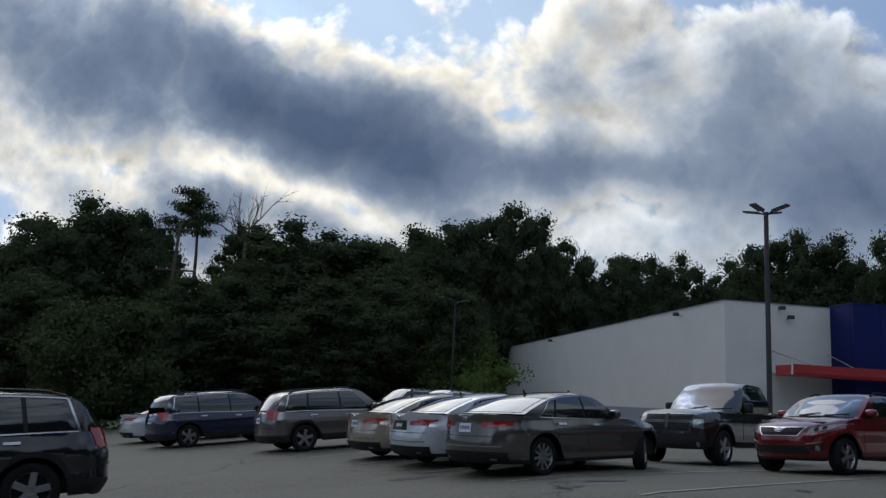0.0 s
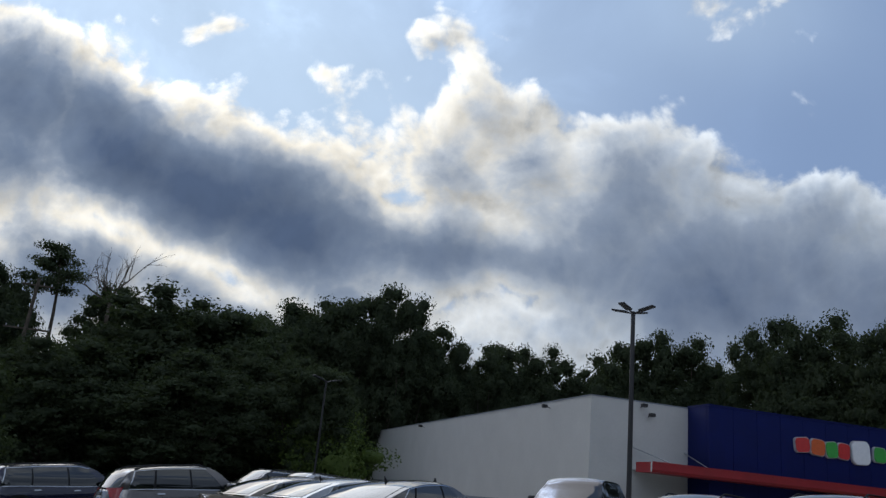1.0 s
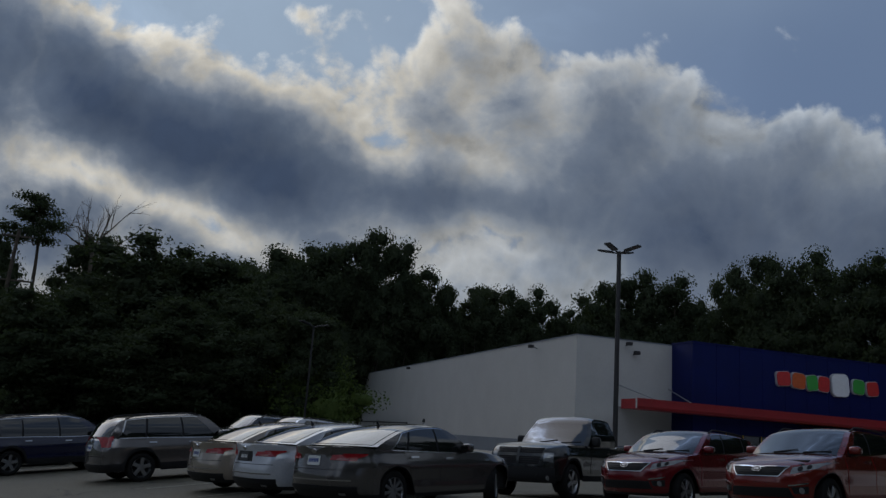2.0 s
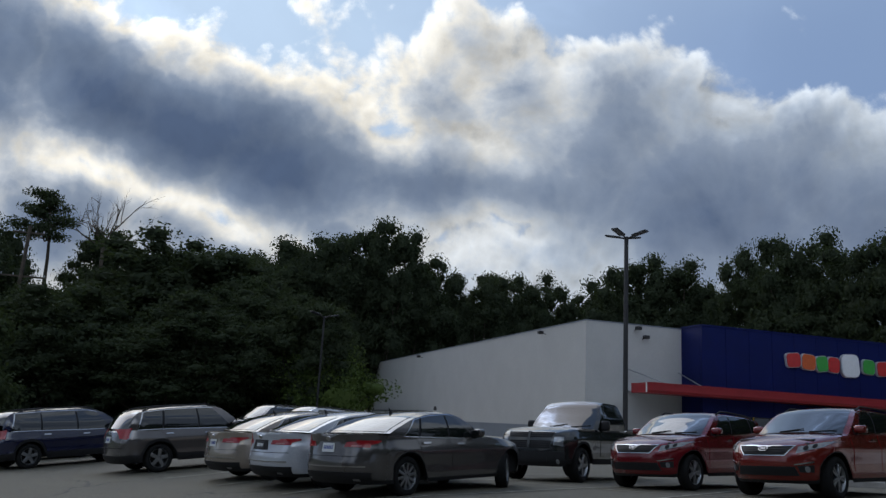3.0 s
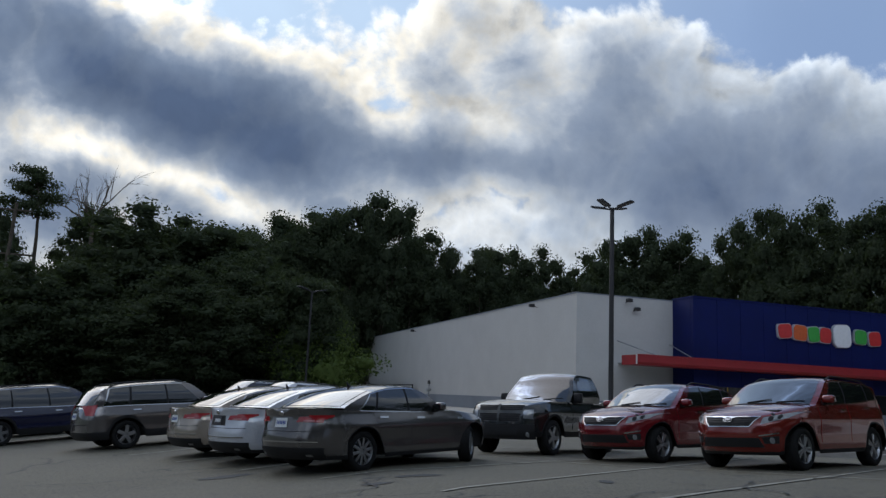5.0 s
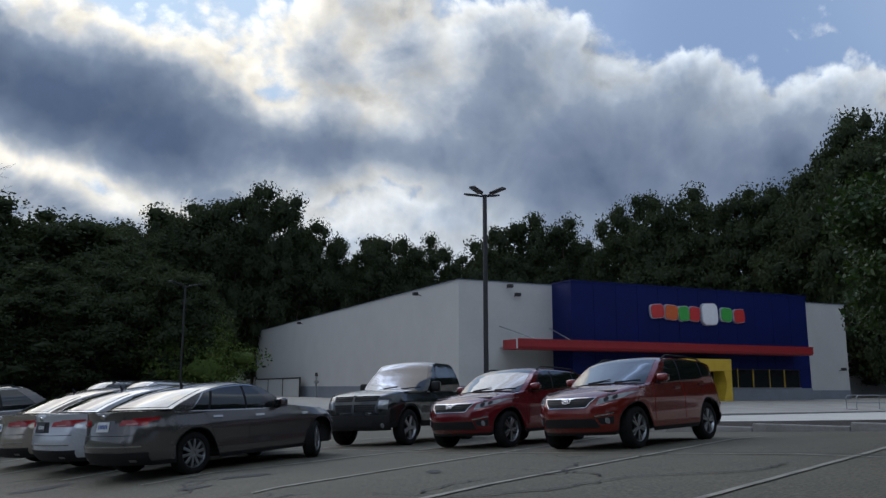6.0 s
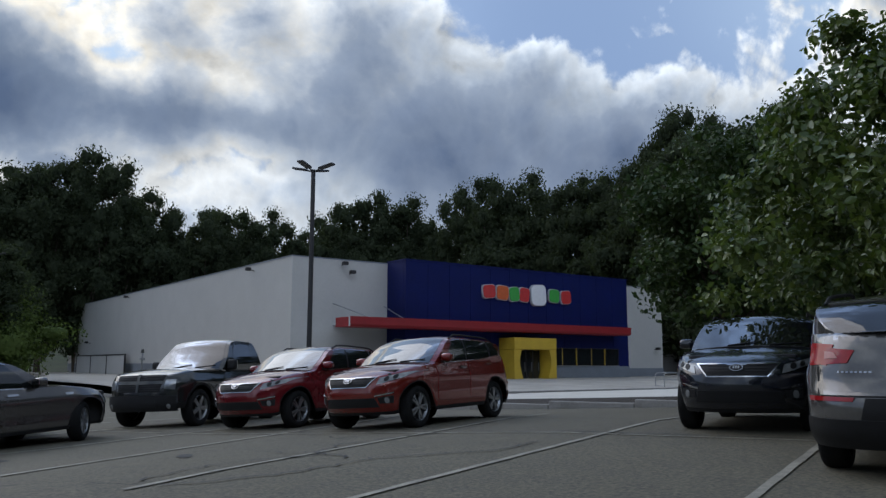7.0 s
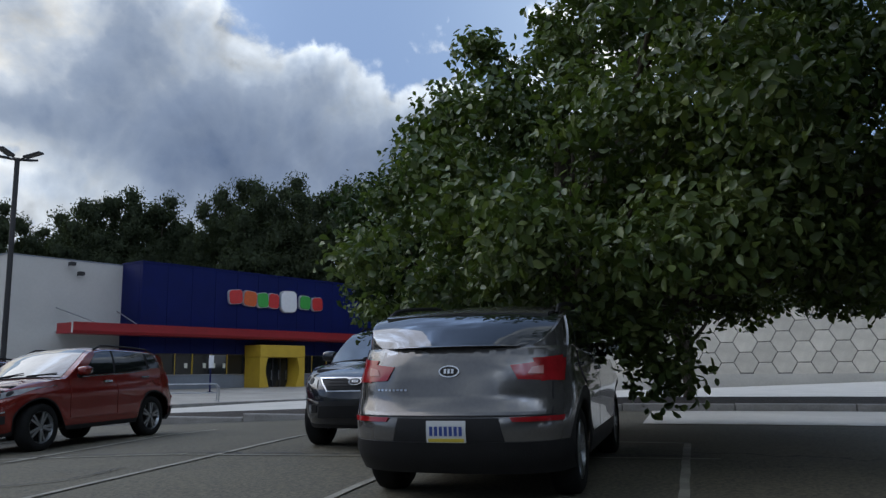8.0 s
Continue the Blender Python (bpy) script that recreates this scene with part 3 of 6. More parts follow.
for i in range(6):
    j = (i + 1) % 6
    for k in (0, 1):
        bmx.faces.new([bmx.verts[3 * i + k], bmx.verts[3 * j + k], bmx.verts[3 * j + k + 1], bmx.verts[3 * i + k + 1]])
bmesh.ops.recalc_face_normals(bmx, faces=bmx.faces)
hex_mesh = bpy.data.meshes.new("panel")
bmx.to_mesh(hex_mesh)
bmx.free()
hex_mesh.materials.append(HEX)
hx, hz = R * 1.5, R * math.sqrt(3)
for i in range(int((wb - wa).length / hx)):
    for k in range(4):
        p = new("panel", hex_mesh)
        p.parent = hexwall
        p.location = (R + i * hx, -0.02, 0.75 + k * hz + (hz / 2 if i % 2 else 0))
base = slab("wall_base", 0, (wb - wa).length, -0.25, 0.06, -0.6, 0.70, CONCRETE, hexwall, "plain concrete footing")


# ---- lamp posts ----
def lamp_post(x, y, z, h, label, heads=4, k=1.0):
    e = thing("street_lamp", pose(x, y, z), label, "street lamp", "lot lamps")
    bm = tube((0, 0, -0.1), (0, 0, 0.55), 0.30, 0.30, 18)
    part("footing", bm, KERB, e, "round concrete footing")
    part("pole", tube((0, 0, 0.55), (0, 0, h), 0.125 * k, 0.105 * k, 14), STEEL_DARK, e, "dark square-section steel pole")
    part("base_plate", box(-0.2, 0.2, -0.2, 0.2, 0.55, 0.59, 0.01), STEEL_DARK, e)
    for i in range(heads):
        a = radians(28 + 360 / heads * i)
        d = Vector((math.cos(a), math.sin(a), 0))
        arm = part("arm", tube(d * 0.08 + Vector((0, 0, h - 0.08)), d * 0.42 + Vector((0, 0, h + 0.02)), 0.04), STEEL_DARK, e)
        bm = bmesh.new()
        m = Matrix.Translation(d * 0.75 + Vector((0, 0, h + 0.10))) @ Matrix.Rotation(a, 4, "Z") @ Matrix.Rotation(radians(-12), 4, "Y")
        add_box(bm, -0.40, 0.40, -0.17, 0.17, -0.045, 0.045, 0.02, m)
        part("lamp_head", bm, STEEL_DARK, arm, "flat dark lamp head")
    return e


lamp_post(21.434, 34.335, ground_z(21.4, 34.3), 11.0, "tall dark steel car park lamp with four flat heads")
lamp_post(10.44, 55.0, ground_z(10.44, 55.0), 8.34, "distant grey car park lamp with flat heads", 2, 0.6)

# utility pole among the trees
up = thing("utility_pole", pose(-11.5, 74, ground_z(-11.5, 74)), "leaning wooden utility pole with crossarms and insulators", "utility pole")
zb = 15.2 - ground_z(-11.5, 74)
part("pole", tube((-0.5, 0, 0), (0, 0, zb), 0.19, 0.14, 12), BARK, up)
for z, w in ((zb - 0.6, 1.2), (zb - 4.3, 1.8)):
    arm = part("crossarm", box(-w, w, -0.07, 0.07, z - 0.07, z + 0.07, 0.01), BARK, up)
    for k in (-0.9, -0.4, 0.4, 0.9):
        part("insulator", tube((k * w, 0, z + 0.07), (k * w, 0, z + 0.25), 0.05, 0.035, 8), STEEL, arm)


# ---- trees ----
def leaf_cloud(rng, clumps, count, size, fold=False):
    """Leaves scattered in the outer part of many clumps."""
    c = np.array([k[:3] for k in clumps])
    r = np.array([k[3:6] for k in clumps])
    wgt = np.prod(r, axis=1) ** (2 / 3)
    idx = rng.choice(len(c), count, p=wgt / wgt.sum())
    d = rng.normal(size=(count, 3))
    d /= np.linalg.norm(d, axis=1)[:, None]
    rad = rng.uniform(0.15, 1.25, count) if fold else 0.45 + 0.95 * rng.uniform(0, 1, count) ** 1.3
    p = c[idx] + d * r[idx] * rad[:, None]
    nrm = d * (0.6 if fold else 1) + rng.normal(scale=0.55 if fold else 0.75, size=(count, 3)) + np.array([0, 0, 0.35])
    nrm /= np.linalg.norm(nrm, axis=1)[:, None]
    t = np.cross(nrm, rng.normal(size=(count, 3)))
    t[:, 2] -= 0.6 if fold else 0.0
    t -= nrm * np.sum(t * nrm, axis=1)[:, None]
    t /= np.linalg.norm(t, axis=1)[:, None]
    b = np.cross(nrm, t)
    s = (size * rng.uniform(0.6, 1.35, count))[:, None]
    if fold:
        offs = [(-1, 0, 0), (-0.45, 0.56, 0.16), (0.30, 0.52, 0.12), (1, 0, -0.22), (0.30, -0.52, 0.12), (-0.45, -0.56, 0.16)]
        faces = [(0, 1, 2, 3), (0, 3, 4, 5)]
    else:
        offs = [(-1, 0, 0), (-0.1, 0.62, 0.2), (1, 0.05, 0), (0.1, -0.6, 0.15)]
        faces = [(0, 1, 2, 3)]
    v = np.stack([p + s * (t * o[0] + b * o[1] + nrm * o[2]) for o in offs], axis=1).reshape(-1, 3)
    k = len(offs)
    base = (np.arange(count) * k)[:, None, None]
    f = (base + np.array(faces)[None]).reshape(-1, 4)
    return v, f


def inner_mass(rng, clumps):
    """Lumpy closed forms added inside each clump to block light, in place of dense inner leaves."""
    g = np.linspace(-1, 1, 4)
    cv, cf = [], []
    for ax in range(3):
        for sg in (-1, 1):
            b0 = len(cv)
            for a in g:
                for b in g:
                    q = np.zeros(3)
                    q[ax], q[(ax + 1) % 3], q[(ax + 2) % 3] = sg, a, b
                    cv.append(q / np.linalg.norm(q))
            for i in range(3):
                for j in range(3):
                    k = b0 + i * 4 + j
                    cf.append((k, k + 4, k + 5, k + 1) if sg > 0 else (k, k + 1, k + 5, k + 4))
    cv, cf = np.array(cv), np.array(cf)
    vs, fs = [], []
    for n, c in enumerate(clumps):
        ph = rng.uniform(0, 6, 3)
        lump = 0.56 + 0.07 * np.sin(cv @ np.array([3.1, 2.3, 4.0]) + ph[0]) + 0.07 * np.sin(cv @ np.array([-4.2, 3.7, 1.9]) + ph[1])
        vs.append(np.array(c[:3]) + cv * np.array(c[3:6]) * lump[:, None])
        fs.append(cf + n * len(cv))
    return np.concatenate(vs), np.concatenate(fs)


def mesh_np(name, v, f, mat, parent):
    me = bpy.data.meshes.new(name)
    me.vertices.add(len(v))
    me.vertices.foreach_set("co", v.astype(np.float32).ravel())
    me.loops.add(f.size)
    me.loops.foreach_set("vertex_index", f.astype(np.int32).ravel())
    me.polygons.add(len(f))
    me.polygons.foreach_set("loop_start", np.arange(0, f.size, 4, dtype=np.int32))
    me.update(calc_edges=True)
    me.materials.append(mat)
    ob = new(name, me)
    ob.parent = parent
    return ob


def limb(bm, a, b, r0, r1, rng, bends=3, seg=8):
    a, b = Vector(a), Vector(b)
    d = b - a
    side = d.cross(Vector((0.31, 0.52, 0.8))).normalized()
    other = d.cross(side).normalized()
    w1, w2 = rng.normal(scale=d.length * 0.03, size=2)
    bends *= 2
    last = None
    for i in range(bends + 1):
        k = i / bends
        c = a.lerp(b, k) + side * (w1 * math.sin(k * math.pi)) + other * (w2 * math.sin(2 * k * math.pi))
        r = r0 + (r1 - r0) * k
        ring = [bm.verts.new(c + (side * math.cos(2 * math.pi * j / seg) + other * math.sin(2 * math.pi * j / seg)) * r) for j in range(seg)]
        if last:
            for j in range(seg):
                bm.faces.new((last[j], last[(j + 1) % seg], ring[(j + 1) % seg], ring[j]))
        last = ring


def make_tree(name, seed, h, w, base_k, clump_n, leaf_n, leaf, mat, label, top=0.8, clump=0.26, fold=False, trunk_r=None, category="tree", ax=1.0, cone=False, extra=()):
    """A tree of height h and crown width w; the crown begins at base_k of its height."""
    rng = np.random.default_rng(seed)
    e = thing(name, Matrix(), label, category)
    z0, z1 = h * base_k, h
    zc, rz = (z0 + z1) / 2, (z1 - z0) / 2
    clumps = []
    for i in range(clump_n):
        d = rng.normal(size=3)
        d /= np.linalg.norm(d)
        k = rng.uniform(0.35, 0.86) if i > 4 else 0.2
        prof = 1.0 - (1 - top) * max(0, d[2])
        c = np.array([d[0] * w / 2 * k * prof * ax, d[1] * w / 2 * k * prof, zc + d[2] * rz * min(1, k * 1.08)])
        q = clump * w / 2 * rng.uniform(0.65, 1.25)
        q *= 1.5 if i <= 4 else 1
        clumps.append((*c, q * rng.uniform(0.9, 1.3), q * rng.uniform(0.9, 1.3), q * rng.uniform(0.65, 0.95)))
    if cone:
        clumps = []
        for i in range(clump_n):
            kz = rng.uniform(0, 1) ** 1.5 if i > 5 else i / 7
            an, rr = rng.uniform(0, 2 * math.pi), rng.uniform(0.25, 1) ** 0.6 if i > 5 else 0.0
            rad = w / 2 * max(0.10, (1 - kz ** 1.5) ** 0.8)
            q = clump * w / 2 * rng.uniform(0.7, 1.25) * (0.5 + 0.5 * (1 - kz)) * (1.7 if i <= 5 else 1)
            z = z0 + q * 0.7 + (z1 - z0 - q) * kz
            rad = max(0.1, rad - q * 0.7) * rr
            clumps.append((rad * math.cos(an) + 0.5 + 0.05 * (z - z0), rad * math.sin(an) - 0.9 - 0.26 * max(0, z - z0 - 1.5), z, q * rng.uniform(0.9, 1.3), q * rng.uniform(0.9, 1.3), q * rng.uniform(0.7, 0.95)))
        clumps += list(extra)
    bm = bmesh.new()
    tr = trunk_r or 0.02 * h
    limb(bm, (0, 0, -0.3), (0, 0, h * (base_k + 0.35)), tr, tr * 0.6, rng, 4, 12)
    for c in clumps[:: max(1, clump_n // (40 if fold else 14))]:
        z_at = h * base_k * 0.75 + rng.uniform(0, 0.3) * rz
        limb(bm, (0, 0, z_at), c[:3], tr * 0.42, tr * 0.10, rng, 3, 6)
    part("trunk", bm, BARK, e, "", True)
    v, f = leaf_cloud(rng, clumps, leaf_n, leaf, fold)
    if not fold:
        # solid cores in leaf colour, added to keep the crown's inside dark
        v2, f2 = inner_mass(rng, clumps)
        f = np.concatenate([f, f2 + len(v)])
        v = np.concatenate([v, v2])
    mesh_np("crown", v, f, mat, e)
    return e


def at_ground(x, y, turn):
    return Matrix.Translation((x, y, ground_z(x, y) - 0.05)) @ Matrix.Rotation(turn, 4, "Z")


W_LABEL = "tall dark leafy tree in the wood behind the lot"
KINDS = [make_tree("tree", 11, 18, 15, 0.04, 230, 46000, 0.16, LEAF_FAR, W_LABEL, 0.85, 0.14),
         make_tree("tree", 12, 18, 14, 0.05, 200, 42000, 0.16, LEAF_FAR, W_LABEL, 0.7, 0.15),
         make_tree("tree", 13, 18, 16, 0.03, 250, 48000, 0.16, LEAF_FAR, W_LABEL, 0.95, 0.13),
         make_tree("tree", 14, 18, 13, 0.10, 120, 28000, 0.15, LEAF_FAR, W_LABEL, 0.8, 0.15)]
for k in KINDS:
    tagged(k, group="wood trees")
used = set()


def plant(row, i):
    x, y, top, w = row
    g = ground_z(x, y)
    kind = KINDS[i % 4]
    sz = (top - g) / 16.9
    sw = w / (12, 11, 13, 10)[i % 4]
    sw *= 1.12
    m = Matrix.Translation((x, y, g - 0.3)) @ Matrix.Rotation(i * 2.4, 4, "Z")
    if i % 4 not in used:
        used.add(i % 4)
        ob = kind
    else:
        ob = copy_thing(kind, Matrix())
    ob.matrix_basis = m @ Matrix.Diagonal((sw, sw, sz, 1))


west = [
    (-29.1, 74.2, 13.4, 12),
    (-27.5, 80.2, 13.4, 10),
    (-21.9, 71.5, 13.2, 10),
    (-20.6, 77.1, 16.8, 11),
    (-18.2, 79.8, 17.4, 10),
    (-16.4, 86.3, 18.9, 7),
    (-6.9, 94.6, 19.0, 9),
    (-1.4, 69.9, 14.6, 12),
    (2.0, 71.9, 15.6, 13),
    (5.2, 73.8, 15.4, 11),
    (9.5, 89.5, 17.0, 8),
]
north = [
    (15.7, 119.0, 25.2, 13),
    (21.0, 123.3, 29.6, 14),
    (26.4, 125.3, 29.8, 12),
    (31.3, 124.2, 30.8, 13),
    (36.3, 124.9, 29.5, 12),
    (42.7, 128.2, 28.3, 9),
    (52.4, 130.0, 27.8, 12),
    (59.6, 132.4, 26.4, 11),
    (64.3, 130.2, 26.7, 11),
    (70.8, 132.5, 25.8, 9),
    (76.2, 129.5, 30.7, 14),
    (81.7, 126.1, 31.2, 15),
    (86.8, 122.7, 30.2, 15),
    (90.9, 121.6, 29.1, 9),
]
east = [
    (91.2, 102.2, 33.7, 13),
    (89.0, 108.0, 30.0, 12),
    (93.2, 93.7, 30.4, 14),
    (95.1, 84.6, 31.2, 14),
    (96.8, 78.0, 31.6, 12),
    (92.7, 67.2, 34.2, 14),
    (95.0, 63.9, 32.8, 13),
    (93.5, 59.1, 29.8, 11),
    (93.0, 54.2, 31.3, 13),
    (90.3, 48.9, 30.4, 12),
    (88.8, 70.7, 26.4, 13),
    (85.7, 58.6, 30.0, 14),
    (89.9, 48.6, 30.6, 14),
    (93.2, 35.3, 28.8, 15),
    (97.2, 23.7, 27.6, 15),
    (99.5, 12.3, 26.0, 15),
    (100.3, 3.2, 23.3, 15),
]

number = 0
for belt in (west, north, east):
    for row in belt:
        plant(row, number)
        number += 1
# unseen trees round the lot's open side, added to darken reflections in the cars
for i in range(15):
    plant((-42 + 9.5 * i, -26 - 3.0 * (i % 3), 17 + 2.0 * (i * 7 % 4), 14), number)
    number += 1
# understorey in front of the woods
rng = random.Random(5)
for i in range(26):
    x = -34 + i * 2.3
    y = 64 + rng.uniform(-5, 9)
    if x > 13:
        continue
    plant((x, y, ground_z(x, y) + rng.uniform(6.5, 11), rng.uniform(7, 10)), number)
    number += 1
for i in range(9):
    x, y = 79 + rng.uniform(0, 12), 100 - i * 11
    plant((x + (0 if y > 64 else 8), y, ground_z(x, y) + rng.uniform(9, 15), rng.uniform(9, 12)), number)
    number += 1

bush = make_tree("bush", 21, 7.2, 8.2, 0.0, 60, 26000, 0.115, LEAF_ROUND, "large round dark green bush at the lot's edge", 0.95, 0.26, trunk_r=0.12, category="bush")
bush.matrix_basis = at_ground(-9.9, 44.6, 0.4)
wall_bush = make_tree("bush", 22, 7.4, 9.4, 0.0, 46, 22000, 0.115, LEAF_BUSH, "yellow-green bush beside the white side wall", 0.8, 0.28, trunk_r=0.1, category="bush")
wall_bush.matrix_basis = at_ground(11.6, 59.5, 1.2)
tower_bush = make_tree("bush", 23, 12.0, 6.0, 0.0, 46, 22000, 0.14, LEAF_ROUND, "tall rounded green shrub before the wood", 0.8, 0.3, trunk_r=0.12, category="bush")
tower_bush.matrix_basis = at_ground(5.8, 65.5, 2.0)
low = [(-2.0, -2.2, 0.95, 0.42, 0.40, 0.40), (-2.3, -1.7, 1.5, 0.5, 0.5, 0.45), (-2.1, -2.0, 1.25, 0.5, 0.45, 0.5), (-1.8, -1.6, 1.8, 0.7, 0.6, 0.5), (-3.4, -1.5, 2.3, 0.6, 0.6, 0.45), (-1.0, -4.5, 1.9, 0.8, 0.8, 0.5), (-2.5, -3.1, 2.3, 0.9, 0.9, 0.6)]
# foliage added mostly out of view, to shade the silver car and ground
reach = random.Random(17)
for i in range(70):
    low.append((reach.uniform(-4.6, 2.5), reach.uniform(-8.5, -2.6), reach.uniform(3.0, 6.0), reach.uniform(0.5, 0.85), reach.uniform(0.5, 0.85), reach.uniform(0.4, 0.6)))
pear = make_tree("pear_tree", 31, 8.8, 9.0, 0.19, 420, 170000, 0.056, LEAF_PEAR, "ornamental pear tree with glossy green leaves over the cars", 0.72, 0.105, True, 0.14, cone=True, extra=low)
pear.matrix_basis = at_ground(15.4, 4.4, 0.0)
island = make_tree("maple_tree", 32, 8.4, 8.3, 0.2, 170, 30000, 0.085, LEAF_DARK, "dark green tree on the planted island", 0.7, 0.15, True, 0.15)
island.matrix_basis = at_ground(24.5, 13.3, 0.9)
island2 = make_tree("maple_tree", 33, 7.4, 7.2, 0.27, 150, 26000, 0.085, LEAF_DARK, "dark green tree on the planted island", 0.7, 0.15, True, 0.15)
island2.matrix_basis = at_ground(25.4, 6.6, 2.1)

# tall pine with a few flat layers of needles
pine = thing("pine_tree", pose(-12.7, 88.9, ground_z(-12.7, 88.9)), "tall pine with sparse flat layers above the wood", "tree")
rg = np.random.default_rng(41)
top_z = 21.6 - ground_z(-12.7, 88.9)
bm = bmesh.new()
limb(bm, (0, 0, 0), (0.2, 0, top_z - 0.6), 0.34, 0.08, rg, 5, 8)
pads = []
for i in range(13):
    k = i / 12
    an, out = i * 2.4, (2.6 - 1.7 * k) * rg.uniform(0.35, 1.2)
    c = (out * math.cos(an), out * math.sin(an), top_z - 4.6 + 4.5 * k + rg.uniform(-0.4, 0.4))
    limb(bm, (0.15, 0, c[2] - 0.6), c, 0.09, 0.03, rg, 2, 5)
    pads.append((*c, rg.uniform(0.8, 1.5), rg.uniform(0.8, 1.5), rg.uniform(0.32, 0.6)))
part("trunk", bm, BARK, pine)
v, f = leaf_cloud(rg, pads, 7000, 0.13)
mesh_np("crown", v, f, LEAF_FAR, pine)

# bare dead tree
dead = thing("dead_tree", pose(-7.5, 92, ground_z(-7.5, 92)), "bare leafless dead tree above the wood", "tree")
bm = bmesh.new()
rg = np.random.default_rng(8)
limb(bm, (0, 0, 0), (0.3, 0, 17.5), 0.35, 0.18, rg, 5, 8)


def bare(at, way, length, r, level):
    """A bare branch that forks into finer ones."""
    end = Vector(at) + way * length
    limb(bm, at, end, r, r * 0.55, rg, 2, 5)
    if level == 0:
        return
    for k in range(3):
        turn = Vector(rg.normal(scale=0.42, size=3)) + Vector((0, 0, 0.12))
        start = Vector(at).lerp(end, 0.45 + 0.275 * k)
        bare(start, (way + turn).normalized(), length * rg.uniform(0.5, 0.72), r * 0.5, level - 1)


for i in range(7):
    an = (i / 6 - 0.5) * 1.9
    bare((0.25, 0, rg.uniform(15.5, 17.5)), Vector((math.sin(an), rg.uniform(-0.3, 0.3), math.cos(an))).normalized(), rg.uniform(2.6, 3.8), 0.10, 3)
part("trunk", bm, BARK, dead)


# ---- small things on the lot and forecourt ----
def rack(x, y, z, turn, length, label):
    e = thing("cart_rack", Matrix.Translation((x, y, z)) @ Matrix.Rotation(turn, 4, "Z"), label, "rack", "cart racks")
    for sy in (0, 0.9):
        bm = bmesh.new()
        rail(bm, [(0, sy, 0), (0, sy, 0.85), (0.15, sy, 1.0), (length - 0.15, sy, 1.0), (length, sy, 0.85), (length, sy, 0)], 0.035)
        part("hoop", bm, STEEL, e, "bent steel tube hoop")
        part("mid_rail", tube((0, sy, 0.5), (length, sy, 0.5), 0.022), STEEL, e)
    for x_ in (0.1, length - 0.1):
        part("cross_tube", tube((x_, 0, 0.06), (x_, 0.9, 0.06), 0.025), STEEL, e)
    return e


rack(32.2, 38.9, plaza_z(32, 38.9), radians(-30), 3.0, "low bent steel shopping cart rack on the forecourt")
rack(52.5, 38.4, plaza_z(52, 38), radians(-8), 2.9, "low bent steel shopping cart rack by the kerb")
rack(36.4, 50.4, plaza_z(36, 50), radians(4), 2.4, "steel tube cart rack beside the front wall")
post = thing("accessible_parking_sign", pose(40.6, 46.0, plaza_z(40, 46)), "small white sign on a blue post on the forecourt", "sign")
part("post", tube((0, 0, -0.05), (0, 0, 2.1), 0.055), BLUE_WALL, post, "blue post")
part("sign_plate", box(-0.2, 0.2, -0.075, -0.055, 1.65, 2.5, 0.006), S_WHITE, post, "plain white plate")
part("foot", box(-0.15, 0.15, -0.15, 0.15, -0.02, 0.05, 0.01), STEEL_DARK, post)
yard = thing("yard_fence", pose(30.2, 96.2, -0.72), "low white-panelled fence in a dark frame at the side wall", "fence")
for i in range(4):
    part("fence_post", box(-0.08, 0.08, i * 7.6 - 0.08, i * 7.6 + 0.08, 0, 2.8, 0.01), STEEL_DARK, yard)
part("fence_rail", box(-0.09, 0.09, -0.1, 22.9, 2.8, 2.95, 0.01), STEEL_DARK, yard)
for i in range(3):
    part("fence_panel", box(-0.02, 0.02, i * 7.6 + 0.09, i * 7.6 + 7.51, 0.25, 2.78), WHITE_WALL, yard)
siren = thing("wall_hydrant", pose(30.4, 90.3, -0.72), "small grey standpipe by the side wall", "standpipe")
part("pipe", tube((0, 0, 0), (0, 0, 3.0), 0.09), STEEL, siren)
part("cap", box(-0.25, 0.25, -0.25, 0.25, 2.2, 2.5, 0.05), STEEL, siren)
part("head", tube((0, 0, 3.0), (0, 0, 3.4), 0.2, 0.12), STEEL_DARK, siren)
TAR = material("tar_patch", (0.022, 0.021, 0.02), 0.7, vary=0.3, scale=6, bump=0.4)


def tar(x, y, rx, ry, turn):
    rg = random.Random(int(x * 31 + y * 7))
    v = [(x, y, ground_z(x, y) + 0.008)]
    for i in range(22):
        a = 2 * math.pi * i / 22
        k = rg.uniform(0.8, 1.12)
        dx, dy = rx * k * math.cos(a), ry * k * math.sin(a)
        px, py = x + dx * math.cos(turn) - dy * math.sin(turn), y + dx * math.sin(turn) + dy * math.cos(turn)
        v.append((px, py, ground_z(px, py) + 0.008))
    ob = mesh_object("tar_patch", v, [(0, i + 1, (i + 1) % 22 + 1) for i in range(22)], TAR)
    tagged(ob, "dark oily tar patch on the asphalt", "tar patch", "tar patches", "structure")


for row in ((4.35, 11.2, 0.26, 0.16, 0.3), (5.2, 12.0, 0.42, 0.20, 0.35), (2.6, 14.6, 0.5, 0.2, 0.3), (7.2, 10.1, 0.3, 0.1, 1.2)):
    tar(*row)


